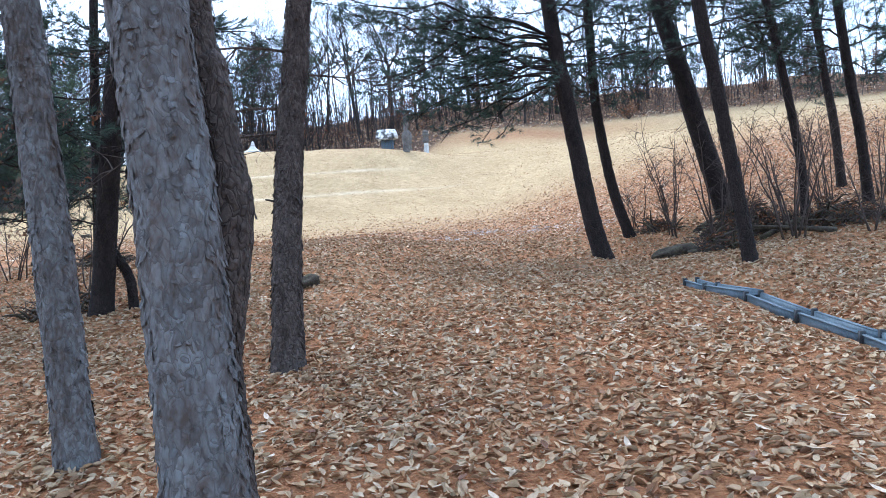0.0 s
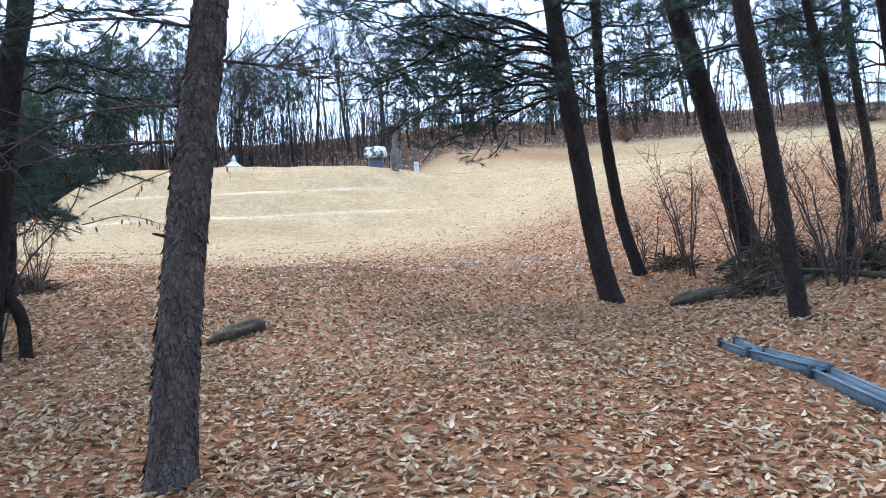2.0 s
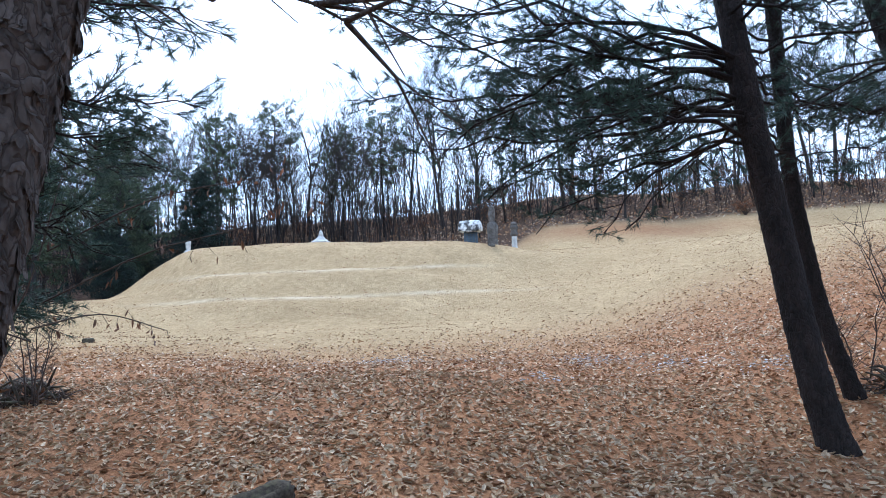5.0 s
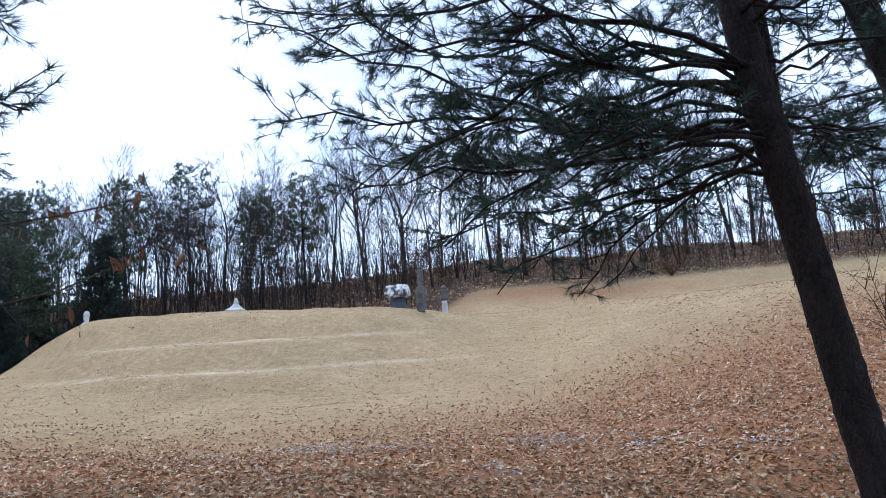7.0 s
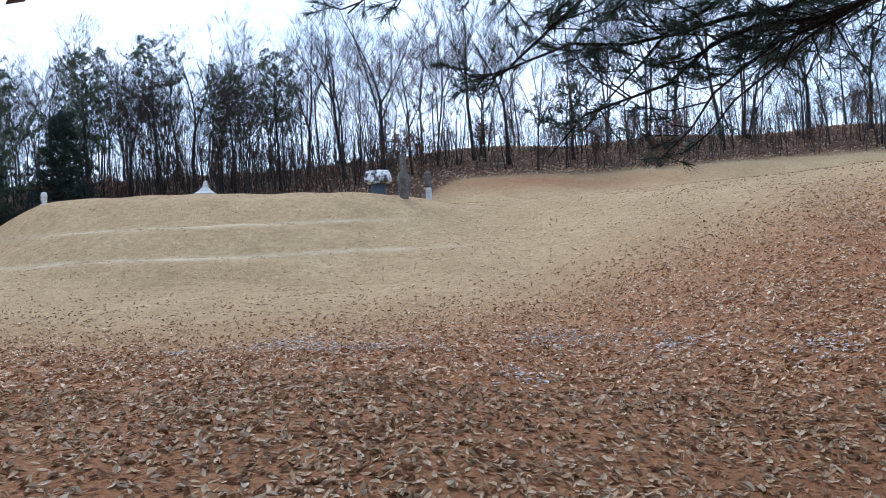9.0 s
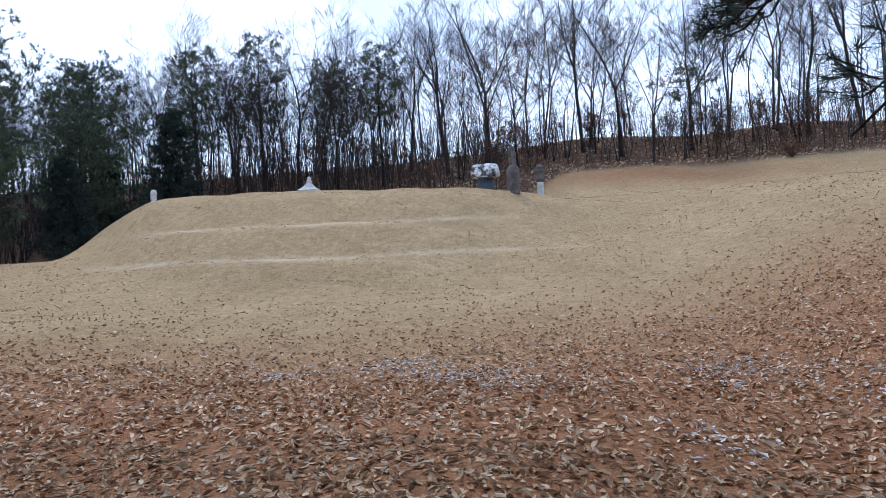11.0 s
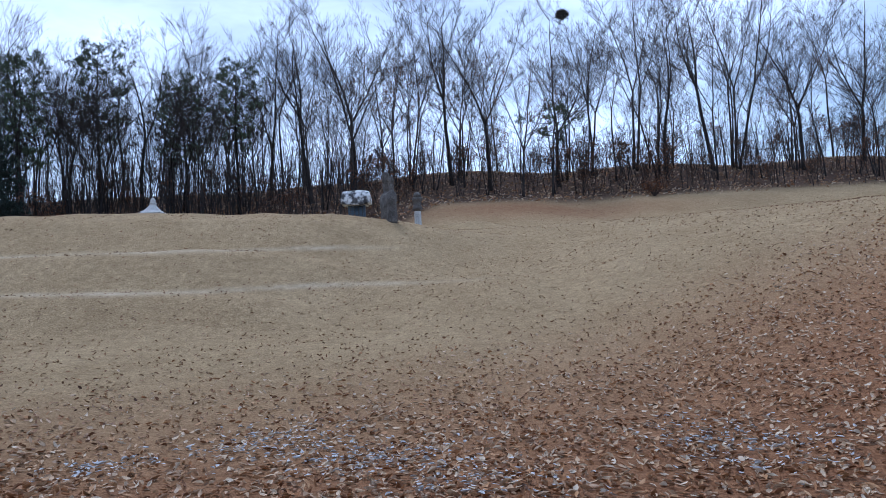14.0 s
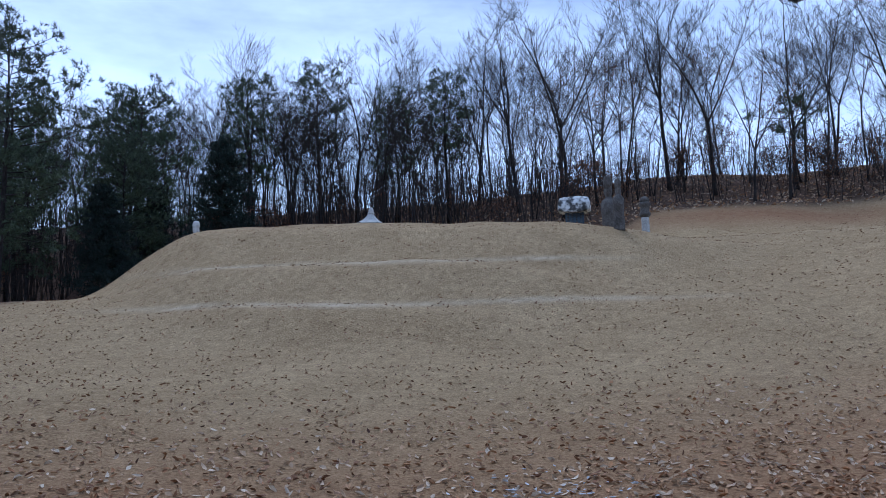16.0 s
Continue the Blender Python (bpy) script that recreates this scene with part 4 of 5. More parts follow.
# ---- tomb stones on the terrace ----
def stone_official(x, y, tall, label, seed, turn, stone=STONE_MID, wide=0.64):
    """A weathered standing stone figure: robe, folded sleeves, head and tall hat in one worn block."""
    b = Buf()
    prof_ = ((0.33, 0.0), (0.345, 0.10), (0.33, 0.35), (0.30, 0.70), (0.32, 0.95), (0.345, 1.12), (0.33, 1.25), (0.25, 1.34), (0.15, 1.40), (0.145, 1.45), (0.18, 1.52), (0.185, 1.64), (0.165, 1.72), (0.20, 1.74), (0.205, 1.80), (0.17, 1.95), (0.13, 2.03), (0.05, 2.05))
    k = tall / 2.05
    b.lathe([(r * k, z * k) for r, z in prof_], 28)
    for i, v in enumerate(b.v):
        p = Vector(v)
        front = 0.06 * k * math.exp(-((p.z / k - 1.02) / 0.14) ** 2) * (p.y < 0)
        q = noise.noise_vector(p * 6 + Vector((seed, 0, 0))) * 0.02 * k
        fold = 0.012 * k * math.sin(p.x / k * 40) * (p.z / k < 0.9)
        b.v[i] = (p.x * wide + q.x, p.y * 0.66 - front - fold + q.y, p.z + q.z * 0.5)
    ob = part("stone_statue", b, stone)
    ob.matrix_basis = pose(x, y, h(x, y) - 0.05, 0, 0, turn)
    return tagged(ob, label, "statue", "stone officials before the tomb")


stone_official(-3.35, 38.4, 1.62, "weathered dark granite official figure standing on the grassy terrace", 1, 0)
stone_official(-3.7, 42.6, 2.6, "taller weathered granite official figure behind the slate stele", 3, 15)
stone_official(-19.4, 41.0, 1.6, "weathered pale granite official figure at the terrace edge", 5, 60, STONE_PALE, 0.95)

# stele with a white stone cap
sx, sy = -5.0, 44.0
sz = h(sx, sy)
stele = thing("stele", (sx, sy, sz), "dark slate stele under a white black-stained stone cap", "stele")
b = Buf()
b.box(pose(0, 0, 0.12), 1.15, 0.75, 0.34, 0.05)
part("base", b, STONE, stele, "rough granite base")
b = Buf()
b.box(pose(0, 0, 0.74), 0.70, 0.26, 1.0, 0.02)
slab = part("slab", b, STELE, stele, "blue-grey inscribed slab")
for c in range(4):
    for r in range(9):
        b = Buf()
        b.box(pose(-0.25 + c * 0.165, -0.131, 0.33 + r * 0.095), 0.05, 0.006, 0.05)
        part("character", b, STONE, slab)
bm = bmesh.new()
bmesh.ops.create_cube(bm, size=1.0)
bmesh.ops.subdivide_edges(bm, edges=bm.edges[:], cuts=7, use_grid_fill=True)
for v in bm.verts:
    x, y, z = v.co
    top = max(0.0, z)
    w = 1 - 0.42 * top ** 1.5 * 2
    up = 0.10 * abs(x) ** 2 * 4 * (0.5 - z)
    v.co = Vector((x * 1.2 * (1 - 0.22 * top), y * 0.95 * w, z * 0.62 - 0.10 * (abs(x) * 2) ** 4 * top + up))
    v.co += noise.noise_vector(v.co * 5) * 0.025
me = bpy.data.meshes.new("cap")
bm.to_mesh(me)
bm.free()
me.materials.append(STONE_WHITE)
me.polygons.foreach_set("use_smooth", [True] * len(me.polygons))
cap = new("cap", me)
cap.parent = stele
cap.location = (0, 0, 1.46)
tagged(cap, "white marble roof-shaped cap with black stains")

# pale hip-roofed stone cap far back on the terrace
sx, sy = -11.75, 39.7
wz = h(sx, sy)
shrine = thing("stone_lantern", (sx, sy, wz - 0.04), "low pale stone lantern with a flared hip roof and finial", "stone lantern")
b = Buf()
b.box(pose(0, 0, 0.10), 0.62, 0.62, 0.30, 0.03)
shrine.scale = (0.74, 0.74, 0.8)
part("body", b, STONE, shrine)
b = Buf()
b.lathe(((0.70, 0.26), (0.74, 0.34), (0.60, 0.41), (0.42, 0.50), (0.26, 0.62), (0.17, 0.72), (0.15, 0.76)), 4, turn=math.pi / 4)
for i, v in enumerate(b.v):
    x, y, z = v
    b.v[i] = (x * 0.98, y * 0.98, z)
part("roof", b, STONE_PALE, shrine, "flared pale granite roof", shade=False)
b = Buf()
b.lathe(((0.15, 0.74), (0.17, 0.80), (0.11, 0.86), (0.13, 0.92), (0.08, 1.0), (0.02, 1.05)), 14)
part("finial", b, STONE_PALE, shrine)

# stone pillar
sx, sy = -2.5, 40.9
pil = thing("stone_pillar", (sx, sy, h(sx, sy) - 0.02), "pale octagonal stone marker pillar with a ringed lotus cap", "pillar")
b = Buf()
pil.scale = (0.8, 0.8, 1.2)
b.lathe(((0.24, 0.0), (0.25, 0.08), (0.19, 0.14), (0.175, 0.2), (0.165, 0.62)), 8, turn=0.39)
part("shaft", b, STONE_PALE, pil, shade=False)
b = Buf()
b.lathe(((0.16, 0.62), (0.24, 0.68), (0.25, 0.74), (0.19, 0.78), (0.20, 0.92), (0.26, 0.96), (0.26, 1.02), (0.18, 1.06)), 8, turn=0.39)
part("collar", b, STONE_MID, pil, "darker weathered ring")
b = Buf()
b.lathe(((0.17, 1.05), (0.20, 1.10), (0.18, 1.15), (0.10, 1.20), (0.02, 1.22)), 14)
part("bud", b, STONE_MID, pil)


# ---- the wood behind ----
def grow(buf, p, d, ln, r, level, rng, sides, spread, tips=None):
    """A limb that forks again and again."""
    n = 4 if level > 2 else 2
    pts, cur, dd = [p.copy()], p.copy(), d.copy()
    for _ in range(n):
        dd = (dd + Vector((rng.uniform(-1, 1), rng.uniform(-1, 1), rng.uniform(-0.4, 0.8))) * 0.14).normalized()
        cur = cur + dd * (ln / n)
        pts.append(cur.copy())
    buf.tube(pts, [max(0.0056, r * (1 - 0.55 * i / n)) for i in range(n + 1)], sides if level > 2 else 3, False)
    if level <= 0:
        if tips is not None:
            tips.append(tuple(cur))
        return
    kids = 3 if level > 1 else rng.randint(3, 4)
    for k in range(kids):
        u = 1.0 if k == 0 else rng.uniform(0.35, 0.98)
        i = min(int(u * n), n - 1)
        q = pts[i].lerp(pts[i + 1], u * n - i)
        s = Vector((rng.uniform(-1, 1), rng.uniform(-1, 1), rng.uniform(-0.2, 0.5))).normalized()
        nd = (dd + s * spread * (0.35 if k == 0 else 1.0) + Vector((0, 0, 0.06))).normalized()
        grow(buf, q, nd, ln * rng.uniform(0.55, 0.78), r * (0.6 if k == 0 else 0.45), level - 1, rng, max(3, sides - 1), spread, tips)


def bare_tree(seed, tall, fork=0.4, spread=0.55, leaves=0, trunks=1, stout=0.0085):
    """A trunk that divides into a few rising leaders, each with open side limbs and fine twigs."""
    rng = random.Random(seed)
    tree = thing("bare_tree", (0, 0, 0), "tall leafless tree with a fan of fine upright twigs", "tree", "leafless trees of the wood")
    twigs, tips = Buf(), []

    def run(start, way, ln, n, wander, lift):
        pts, cur, d = [start.copy()], start.copy(), way.normalized()
        for _ in range(n):
            d = (d + Vector((rng.uniform(-1, 1), rng.uniform(-1, 1), 0)) * wander + Vector((0, 0, lift))).normalized()
            cur = cur + d * (ln / n)
            pts.append(cur.copy())
        return pts, d

    for k in range(trunks):
        wood = Buf()
        r = stout * tall / (1 + 0.25 * (trunks - 1))
        base = Vector((0.22 * k, 0.1 * k, 0))
        lean = Vector((rng.uniform(-0.15, 0.15) + (0.24 * (k - 0.5) if trunks > 1 else 0), rng.uniform(-0.1, 0.1), 1))
        pts, d = run(base, lean, tall * fork, 7, 0.07, 0.03)
        wood.tube(pts, [r * (1 - 0.35 * i / 7) + (0.3 * r if i == 0 else 0) for i in range(8)], 8)
        top_r = r * 0.65
        for i in range(3, 7):
            if rng.random() < 0.55:
                a = rng.uniform(0, 6.283)
                grow(twigs, pts[i], Vector((math.cos(a), math.sin(a), 0.55)).normalized(), tall * rng.uniform(0.08, 0.16), top_r * 0.3, 2, rng, 4, spread, tips)
        count = rng.choice((2, 2, 3))
        a0 = rng.uniform(0, 6.283)
        for j in range(count):
            a = a0 + j * 6.283 / count + rng.uniform(-0.4, 0.4)
            tilt = rng.uniform(0.15, 0.3) if j == 0 else rng.uniform(0.35, 0.75)
            way = d + Vector((math.cos(a), math.sin(a), 0)) * tilt
            n = 7
            lead, ld = run(pts[-1], way, tall * (1 - fork) * (rng.uniform(0.82, 0.95) if j == 0 else rng.uniform(0.6, 0.9)), n, 0.13, 0.08)
            lr = top_r * (0.95 if j == 0 else 0.75)
            wood.tube(lead, [max(0.014, lr * (1 - 0.84 * i / n)) for i in range(n + 1)], 6)
            for i in range(1, n + 1):
                for _ in range(2 if 1 < i < n else 1 if i == 1 else 3):
                    b = rng.uniform(0, 6.283)
                    out = Vector((math.cos(b), math.sin(b), 0))
                    way = (lead[i] - lead[i - 1]).normalized() * 0.6 + out * rng.uniform(0.5, 1.0) + Vector((0, 0, rng.uniform(0.0, 0.35)))
                    f = rng.random()
                    grow(twigs, lead[i - 1].lerp(lead[i], f) if i < n else lead[i], way.normalized(), tall * rng.uniform(0.09, 0.19) * (1.1 - 0.5 * i / n), max(0.018, lr * (1 - 0.8 * i / n) * 0.6), 3 if i % 2 else 2, rng, 4, spread, tips)
        part("trunk", wood, BARK_FAR, tree)
    part("crown", twigs, TWIG, tree)
    if leaves:
        nrng = np.random.default_rng(seed)
        pos = np.array([t for t in tips if t[2] < tall * 0.75])
        pos = pos[nrng.integers(0, len(pos), leaves)] + nrng.normal(0, 0.15, (leaves, 3))
        v, f = leaf_tris(pos, 0.16, nrng, 0.9)
        ob = new("leaves", leaf_mesh("leaves", v, f, LEAF_HANG))
        ob.parent = tree
        tagged(ob, "rusty dry leaves still clinging", kind="stuff")
    return tree


def far_pine(seed, tall, crown=0.45, width=0.22, fir=False, limb_count=58):
    rng = random.Random(seed)
    nrng = np.random.default_rng(seed)
    tree = thing("fir_tree" if fir else "pine_tree", (0, 0, 0), "dense dark fir with drooping boughs" if fir else "tall pine with a broken dark green crown", "tree", "evergreens of the wood")
    wood = Buf()
    m, cur, pts = 10, Vector((0, 0, 0)), [Vector((0, 0, 0))]
    lean = Vector((rng.uniform(-.05, .05), rng.uniform(-.05, .05), 1))
    for i in range(m):
        lean = (lean + Vector((rng.uniform(-1, 1), rng.uniform(-1, 1), 0.5)) * 0.04).normalized()
        cur = cur + lean * (tall / m)
        pts.append(cur.copy())
    r = 0.013 * tall
    wood.tube(pts, [r * (1 - 0.85 * i / m) for i in range(m + 1)], 9)
    part("trunk", wood, BARK_FAR, tree)
    limbs, tips, dirs = Buf(), [], []
    count = 110 if fir else limb_count
    for k in range(count):
        v = (k + rng.random()) / count
        u = 0.05 + 0.94 * v if fir else 1 - crown + crown * v
        i = min(int(u * m), m - 1)
        p = pts[i].lerp(pts[i + 1], u * m - i)
        a = k * 2.4 + rng.uniform(-0.5, 0.5)
        if fir:
            ln, lift = tall * width * (1.06 - u) ** 0.8 * rng.uniform(0.7, 1.15), rng.uniform(-0.35, 0.05)
        else:
            ln = tall * width * (0.25 + 0.85 * math.sin(math.pi * (0.16 + 0.74 * v)) ** 0.8) * rng.choice((0.45, 0.7, 0.9, 1.1))
            lift = rng.uniform(-0.15, 0.3) + 0.75 * v * v
        d = Vector((math.cos(a), math.sin(a), lift)).normalized()
        e = p + d * ln
        limbs.tube([p, p.lerp(e, 0.5) + Vector((0, 0, -0.05 * ln)), e], [0.028 * (1.2 - u) + 0.012, 0.02, 0.008], 4, False)
        for _ in range(int(3 + ln * (3.2 if fir else 2.1))):
            f = rng.uniform(0.15, 1.0) if fir else rng.uniform(0.45, 1.0)
            q = p.lerp(e, f)
            out = Vector((rng.gauss(0, 1), rng.gauss(0, 1), rng.gauss(0.25, 0.6))).normalized()
            w = q + (d * 0.5 + out) * rng.uniform(0.2, 0.55) * (0.6 + 0.25 * ln)
            limbs.tube([q, w], [0.012, 0.006], 3, False)
            for _ in range(6):
                tips.append(tuple(w + Vector((rng.gauss(0, 0.14), rng.gauss(0, 0.14), rng.gauss(0.02, 0.09)))))
                dirs.append(tuple((out * 0.5 + Vector((0, 0, 0.6))).normalized()))
    part("crown", limbs, BARK_FAR, tree)
    nb = Buf()
    nb.triangles(needles(tips, dirs, 9, 0.24, 0.034, 0.9, nrng))
    tagged(part("foliage", nb, FIR if fir else NEEDLE_HAZED, tree, shade=False), kind="stuff")
    return tree


FR = random.Random(77)
kinds = [bare_tree(101, 14, 0.36, 0.75, stout=0.0105), bare_tree(102, 15, 0.44, 0.7, stout=0.01), bare_tree(103, 13, 0.3, 0.8, stout=0.011), bare_tree(104, 14, 0.4, 0.65, trunks=2), bare_tree(105, 12, 0.3, 0.7, 500), bare_tree(106, 6, 0.2, 0.8, 300, stout=0.0055), bare_tree(107, 13, 0.5, 0.6, stout=0.0062), bare_tree(108, 12, 0.42, 0.65, stout=0.006), bare_tree(109, 11, 0.46, 0.65, trunks=2, stout=0.0068), bare_tree(110, 5, 0.2, 0.85, 420, stout=0.005)]
used = [False] * len(kinds)


def plant(k, x, y, size=1.0):
    m = pose(x, y, h(x, y) - 0.1, FR.uniform(-3, 3), FR.uniform(-3, 3), FR.uniform(0, 360))
    if not used[k]:
        used[k] = True
        kinds[k].matrix_basis = m
        kinds[k].scale = (size,) * 3
        return kinds[k]
    ob = copy_thing(kinds[k], m)
    ob.scale = (size,) * 3
    return ob


FRONT = ((-6.9, 63, 0), (-4.6, 62, 4), (-0.1, 64, 1), (2.4, 62.5, 0), (7.1, 63, 2), (10.2, 66, 3), (15.0, 64.5, 0), (18.6, 65, 1), (20.6, 66, 3), (25.0, 65, 0), (30.0, 66, 2), (-9.5, 62, 1), (-12.5, 63.5, 2), (-20.5, 62, 0), (-27.5, 61, 1))
for fx, fy, k in FRONT:
    plant(k, fx, fy, FR.uniform(0.92, 1.08) * (0.88 if fx < -8 else 1.0))
for i in range(100):
    gxx = -54 + (i % 25) * 4.2 + FR.uniform(-1.6, 1.6)
    gyy = 61.5 + (i // 25) * 4.6 + FR.uniform(-1.9, 1.9)
    if gxx > 0 and i % 3 == 0:
        continue
    plant(FR.choice((6, 7, 8, 6, 7, 8, 6, 7, 0, 3, 4)), gxx, gyy, FR.uniform(0.8, 1.08) * (0.88 if gxx < -8 else 1.0))
for i in range(42):
    plant(FR.choice((6, 7, 8, 8)), -40 + i * 1.64 + FR.uniform(-0.7, 0.7), 58.5 + FR.uniform(0, 6) + (2.5 if i > 21 else -1.0), FR.uniform(0.5, 0.8))
for i in range(60):
    plant(FR.choice((5, 9, 9)), -30 + i * 1.1 + FR.uniform(-0.9, 0.9), 58.5 + FR.uniform(-0.5, 9) + (1.5 if i > 26 else -3.0), FR.uniform(0.45, 0.95))
for i in range(46):
    gyy = FR.uniform(39, 60)
    plant(FR.choice((0, 6, 7, 8, 4, 5, 9, 5, 9)), -29 - 0.45 * (gyy - 36) - FR.uniform(0, 20), gyy, FR.uniform(0.6, 0.9))
p1, p2, p3, fir = far_pine(201, 13, 0.55, 0.19), far_pine(202, 12, 0.6, 0.22), far_pine(203, 11, 0.75, 0.27, limb_count=70), far_pine(204, 8.5, 1, 0.36, True)
done = set()
for src, tall, px, py, top in ((p1, 13, -23.1, 62, 19.9), (p2, 12, -26.2, 58, 17.7), (p3, 11, -28.8, 50, 15.1), (p2, 12, -16.9, 60, 16.9), (p1, 13, -13.7, 60, 17.8), (p3, 11, -27.2, 39.5, 14.2), (p2, 12, -32, 42, 13.2), (p1, 13, -33.5, 47, 14.5), (p3, 11, -35.5, 39, 12.5), (p2, 12, -38, 51, 15), (p2, 12, -43, 44, 13.5), (p1, 13, -46, 52, 15.5), (p1, 13, -40, 47, 15), (p1, 13, -36, 60, 18), (p2, 12, -33, 55, 15.5), (fir, 8.5, -23.5, 50, 12.4), (fir, 8.5, -26.0, 44.5, 9.3), (fir, 8.5, -36.8, 46.2, 10), (fir, 8.5, -29.5, 52, 10.5), (p3, 11, -27.5, 47.5, 11.5), (p3, 11, -31.0, 45.0, 11.0)):
    m = pose(px, py, h(px, py) - 0.1, 0, 0, FR.uniform(0, 360))
    if src.name in done:
        ob = copy_thing(src, m)
    else:
        done.add(src.name)
        ob = src
        ob.matrix_basis = m
    ob.scale = ((top - h(px, py)) / tall,) * 3
for i in range(40):
    plant(FR.choice((6, 7, 8, 8, 5)), -46 + i * 0.87 + FR.uniform(-0.5, 0.5), 55.5 + FR.uniform(0, 11), FR.uniform(0.55, 0.85))
plant(5, -5.8, 57.6, 0.85)
plant(5, 8.6, 59.6, 0.7)
plant(9, 13.4, 60.2, 0.9)

# the thicket of young stems that closes the wood near the ground
TR = random.Random(88)
thicket = Buf()
for i in range(2300):
    tx = TR.uniform(-56, -7) if i % 10 < 7 else TR.uniform(-7, 34)
    ty = TR.uniform(58, 73) + (2.0 if tx > -7 else -2.0)
    if tx < -26 and TR.random() < 0.5:
        ty = TR.uniform(44, 60)
        tx = min(tx, -27.5 - 0.45 * (ty - 36))
    tall = TR.uniform(2.0, 6.0) if tx < -7 else TR.uniform(1.0, 4.0)
    foot = Vector((tx, ty, h(tx, ty) - 0.05))
    lean = Vector((TR.uniform(-0.22, 0.22), TR.uniform(-0.15, 0.15), 1))
    mid = foot + lean * tall * 0.5 + Vector((TR.uniform(-0.15, 0.15), 0, 0))
    end = foot + lean * tall
    thicket.tube([foot, mid, end], [0.026, 0.019, 0.008], 3, False)
    for _ in range(7):
        f = TR.uniform(0.25, 1.0)
        q = foot.lerp(mid, f * 2) if f < 0.5 else mid.lerp(end, f * 2 - 1)
        d = Vector((TR.uniform(-1, 1), TR.uniform(-1, 1), TR.uniform(0.1, 1.0))).normalized()
        thicket.tube([q, q + d * TR.uniform(0.4, 1.1)], [0.010, 0.005], 3, False)
tagged(part("thicket", thicket, TWIG), "dense thicket of thin bare young stems in the wood", "thicket", kind="stuff")
plant(9, -4.9, 58.4, 1.0)
small_pine = far_pine(205, 5.6, 0.3, 0.36, limb_count=11)
small_pine.matrix_basis = pose(6.2, 60.6, h(6.2, 60.6) - 0.1, 0, 5, 40)

# rusty low bush at the wood's edge
bush = thing("shrub", (12.0, 58.2, h(12.0, 58.2) - 0.05), "low round bush full of rusty dry leaves", "shrub")
bw_, bp_ = Buf(), []
BR = random.Random(9)
for _ in range(26):
    a, o = BR.uniform(0, 6.283), BR.uniform(0.2, 1.0)
    e = Vector((math.cos(a) * o, math.sin(a) * o * 0.8, BR.uniform(0.5, 1.25)))
    bw_.tube([(0, 0, 0), e * 0.55 + Vector((0, 0, 0.12)), e], [0.02, 0.014, 0.006], 4, False)
    for _ in range(16):
        bp_.append(tuple(e * BR.uniform(0.45, 1.05) + Vector((BR.uniform(-.2, .2), BR.uniform(-.2, .2), BR.uniform(-.15, .2)))))
part("stem_cluster", bw_, SHRUB, bush)["kind"] = "stuff"
v, f = leaf_tris(np.array(bp_), 0.15, np.random.default_rng(8), 0.9)
ob = new("foliage", leaf_mesh("foliage", v, f, LEAF_HANG))
ob.parent = bush
ob["kind"] = "stuff"

# magpie nest high in a tree
nb = Buf()
NR = random.Random(5)
for _ in range(420):
    a, u = NR.uniform(0, 6.283), NR.uniform(-1, 1)
    rr = math.sqrt(1 - u * u) * 0.42
    c = Vector((rr * math.cos(a), rr * math.sin(a), u * 0.36)) * NR.uniform(0.6, 1.0)
    d = Vector((NR.uniform(-1, 1), NR.uniform(-1, 1), NR.uniform(-0.5, 0.5))).normalized() * 0.28
    nb.tube([c - d, c + d], [0.012, 0.008], 3, False)
nest = part("bird_nest", nb, TWIG)
nest.location = (9.16, 68.7, 24.2)
tagged(nest, "round dark bird nest of sticks high in a bare tree", "nest")


# ---- fallen leaves and frost ----
LR = np.random.default_rng(3)


def scatter(x0, x1, y0, y1, count, weight):
    x, y = LR.uniform(x0, x1, count), LR.uniform(y0, y1, count)
    keep = LR.random(count) < weight(x, y)
    return x[keep], y[keep]


def normals(x, y):
    e = 0.08
    n = np.stack([height(x - e, y) - height(x + e, y), height(x, y - e) - height(x, y + e), np.full(len(x), 2 * e)], 1)
    return n / np.linalg.norm(n, axis=1, keepdims=True)


def carpet(name, x, y, size, mat, label, flat=0.33, lift=0.012):
    pos = np.stack([x, y, height(x, y) + lift], 1)
    v, f = leaf_tris(pos, size, LR, flat, normals(x, y))
    ob = new(name, leaf_mesh(name, v, f, mat))
    tagged(ob, label, "leaves", kind="stuff")
    return ob


def patchy(x, y):
    return 0.74 + 0.26 * np.sin(x * 1.1 + np.sin(y * 0.9) * 1.5) * np.sin(y * 0.8 + np.sin(x * 0.7))


x, y = scatter(-9.5, 11, -1, 16.5, 135000, lambda a, b: litter(a, b) * patchy(a, b))
carpet("leaf_litter", x, y, 0.080, LEAF, "thick carpet of curled tan and brown oak leaves", 0.32)
x, y = scatter(-3.5, 5.5, 1.5, 13, 30000, lambda a, b: patchy(a * 1.6 + 2.0, b * 1.5) ** 3)
carpet("leaf_litter", x, y, 0.074, LEAF, "second layer of small tan oak leaves on the needle bed", 0.26, 0.008)
x, y = scatter(-3.0, 4.0, 1.8, 9.0, 60000, lambda a, b: np.ones_like(a))
tilt = LR.uniform(0, 6.283, len(x))
fallen = Buf()
fallen.triangles(needles(np.stack([x, y, height(x, y) + 0.008], 1), np.stack([np.cos(tilt), np.sin(tilt), np.zeros(len(x))], 1), 1, 0.075, 0.0032, 0.1, LR))
tagged(part("needle_litter", fallen, NEEDLE_BROWN, shade=False), "bed of fallen red-brown pine needles under the leaves", "needles", kind="stuff")
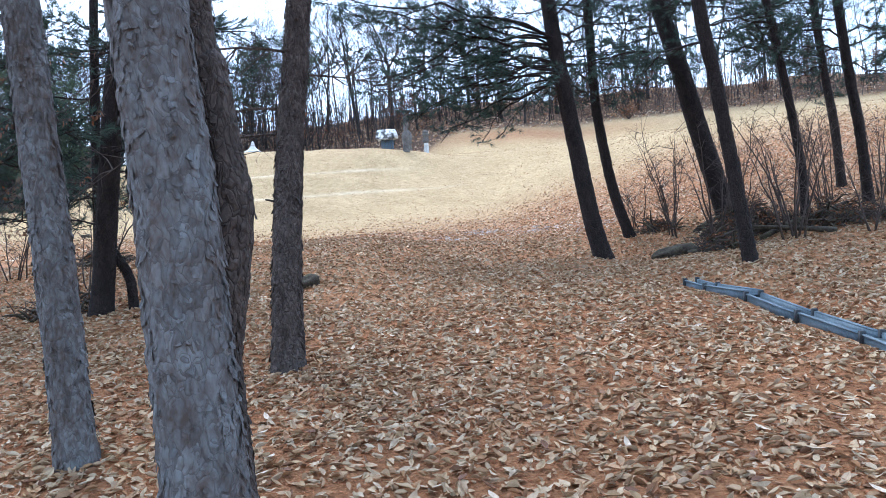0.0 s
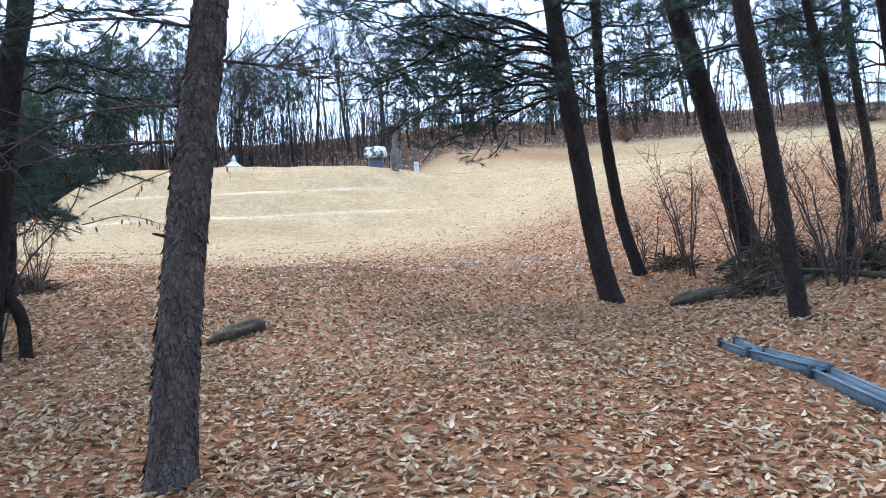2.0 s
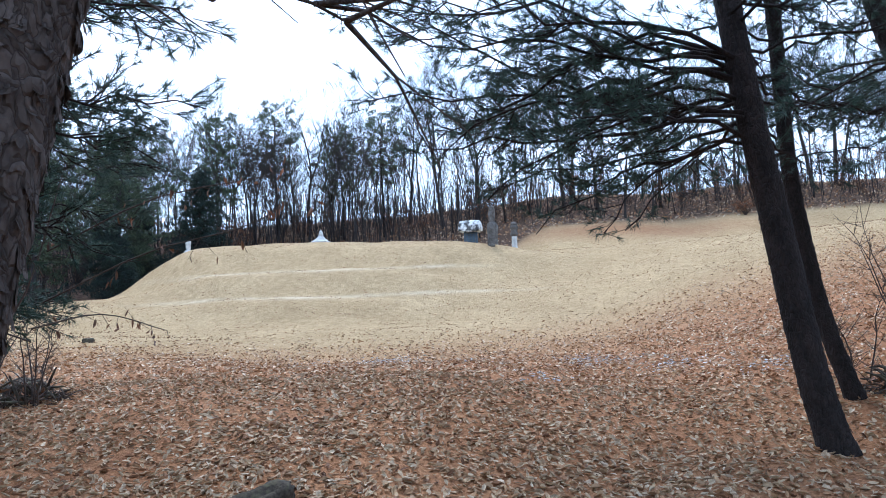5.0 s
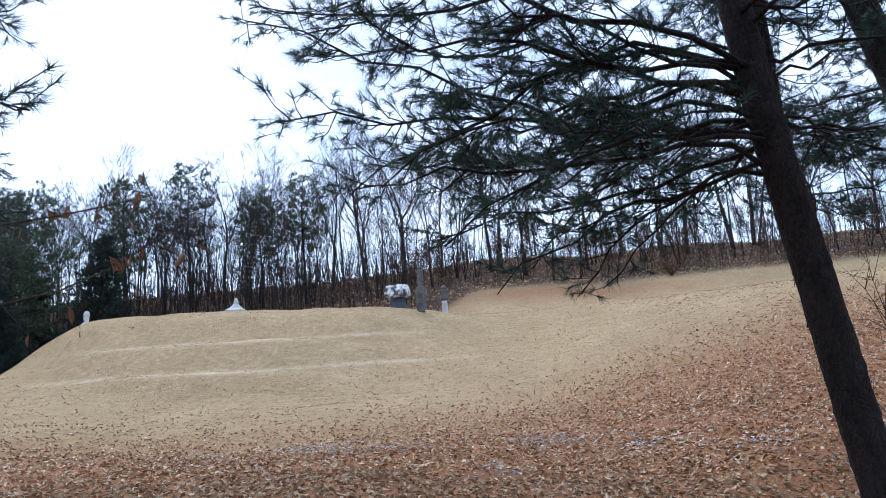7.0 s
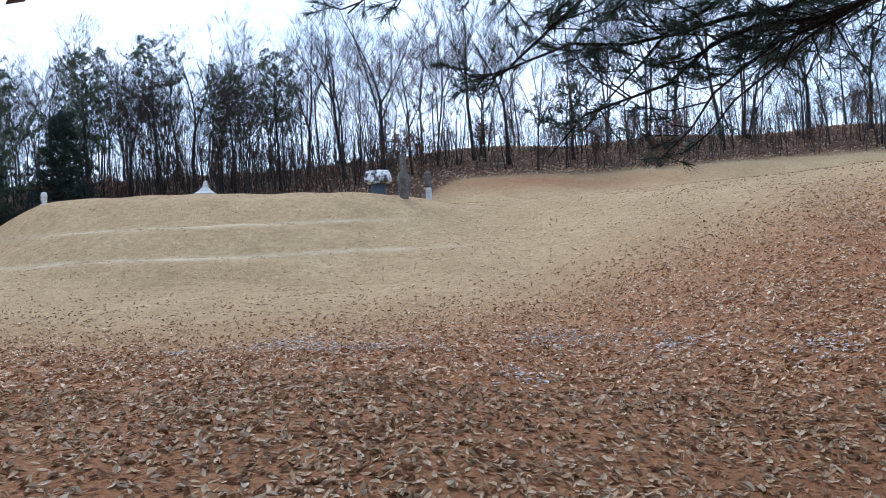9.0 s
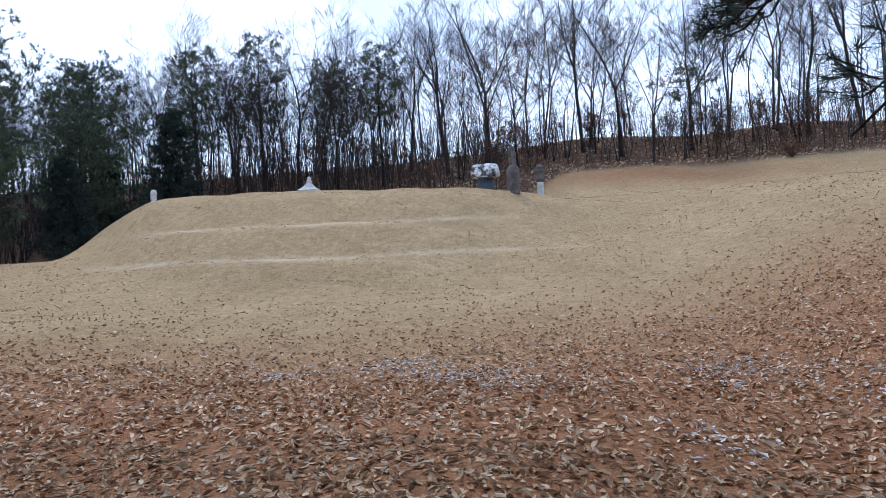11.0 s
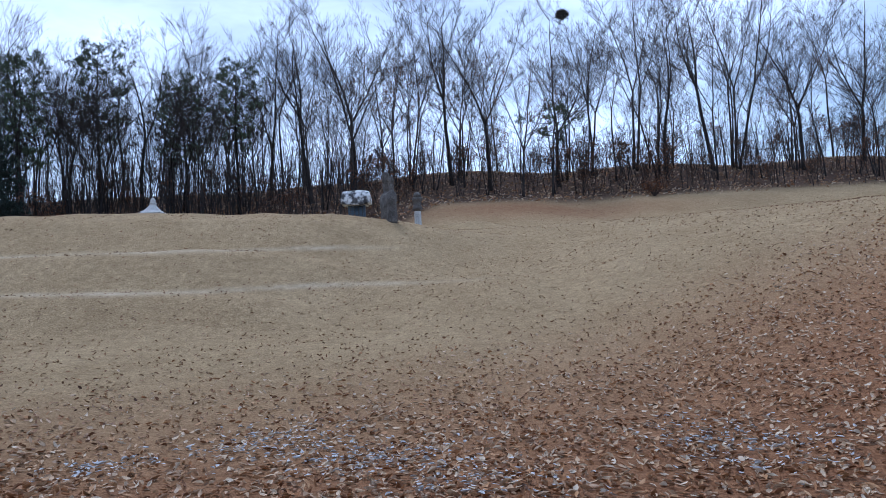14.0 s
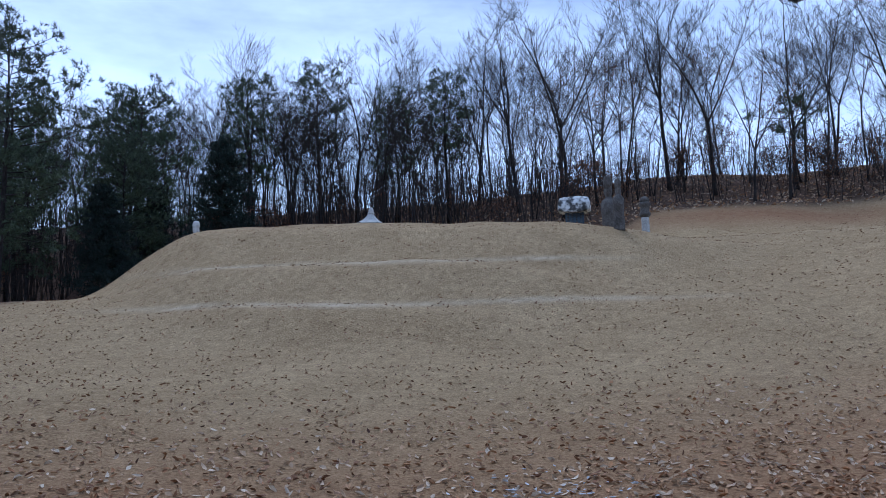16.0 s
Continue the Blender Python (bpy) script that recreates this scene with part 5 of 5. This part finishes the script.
x, y = scatter(-13, 17, 16.5, 34, 135000, lambda a, b: litter(a, b) ** 1.2 * patchy(a, b))
carpet("leaf_litter", x, y, 0.086, LEAF_DARK, "scattered brown oak leaves thinning out over the lawn", 0.36)
x, y = scatter(-30, 34, 52, 72, 16000, lambda a, b: woods(a, b))
carpet("leaf_litter", x, y, 0.22, LEAF_DARK, "brown leaf litter on the woodland slope", 0.6, 0.03)
x, y = scatter(-24, 22, 17, 56, 56000, lambda a, b: 0.75 * (1 - 0.6 * smooth(25, 50, b)) * (1 - woods(a, b)))
carpet("leaf_litter", x, y, 0.07, LEAF_LAWN, "sparse single brown leaves on the dry lawn", 0.35, 0.016)

fx, fy = [], []
for cx, cy, rr, n in ((-2.9, 20.5, 0.8, 260), (-4.0, 21.4, 0.9, 240), (0.45, 20.7, 0.9, 260), (-0.5, 17.2, 0.4, 70), (1.8, 19.2, 0.8, 160), (-5.4, 20.6, 0.5, 90), (-2.0, 19.3, 0.7, 120), (3.0, 17.8, 0.6, 90)):
    fx += list(cx + LR.normal(0, rr * 0.5, n))
    fy += list(cy + LR.normal(0, rr * 0.62, n))
frost = carpet("frost_patch", np.array(fx), np.array(fy), 0.07, FROST, "thin patches of white frost among the leaves", 0.12, 0.018)
frost["category"] = "frost"

# the leaves that lie nearest to the path, one by one
lx, ly = scatter(-1.6, 2.6, 3.2, 8.2, 300, lambda a, b: np.ones_like(a))
variants = []
for k in range(6):
    v, f = leaf_tris(np.zeros((1, 3)), 0.092, LR, 0.2)
    variants.append(leaf_mesh("leaf", v, f, leaf_material("single_leaf", [((0.30, 0.14, 0.065), (0.52, 0.38, 0.25), (0.42, 0.25, 0.13), (0.62, 0.50, 0.38), (0.20, 0.10, 0.06), (0.46, 0.30, 0.17))[k]] * 2)))
for i in range(len(lx)):
    ob = new("leaf", variants[i % 6])
    ob.parent = ground
    ob.matrix_basis = pose(lx[i], ly[i], h(lx[i], ly[i]) + 0.022, LR.uniform(-15, 15), LR.uniform(-15, 15), LR.uniform(0, 360))
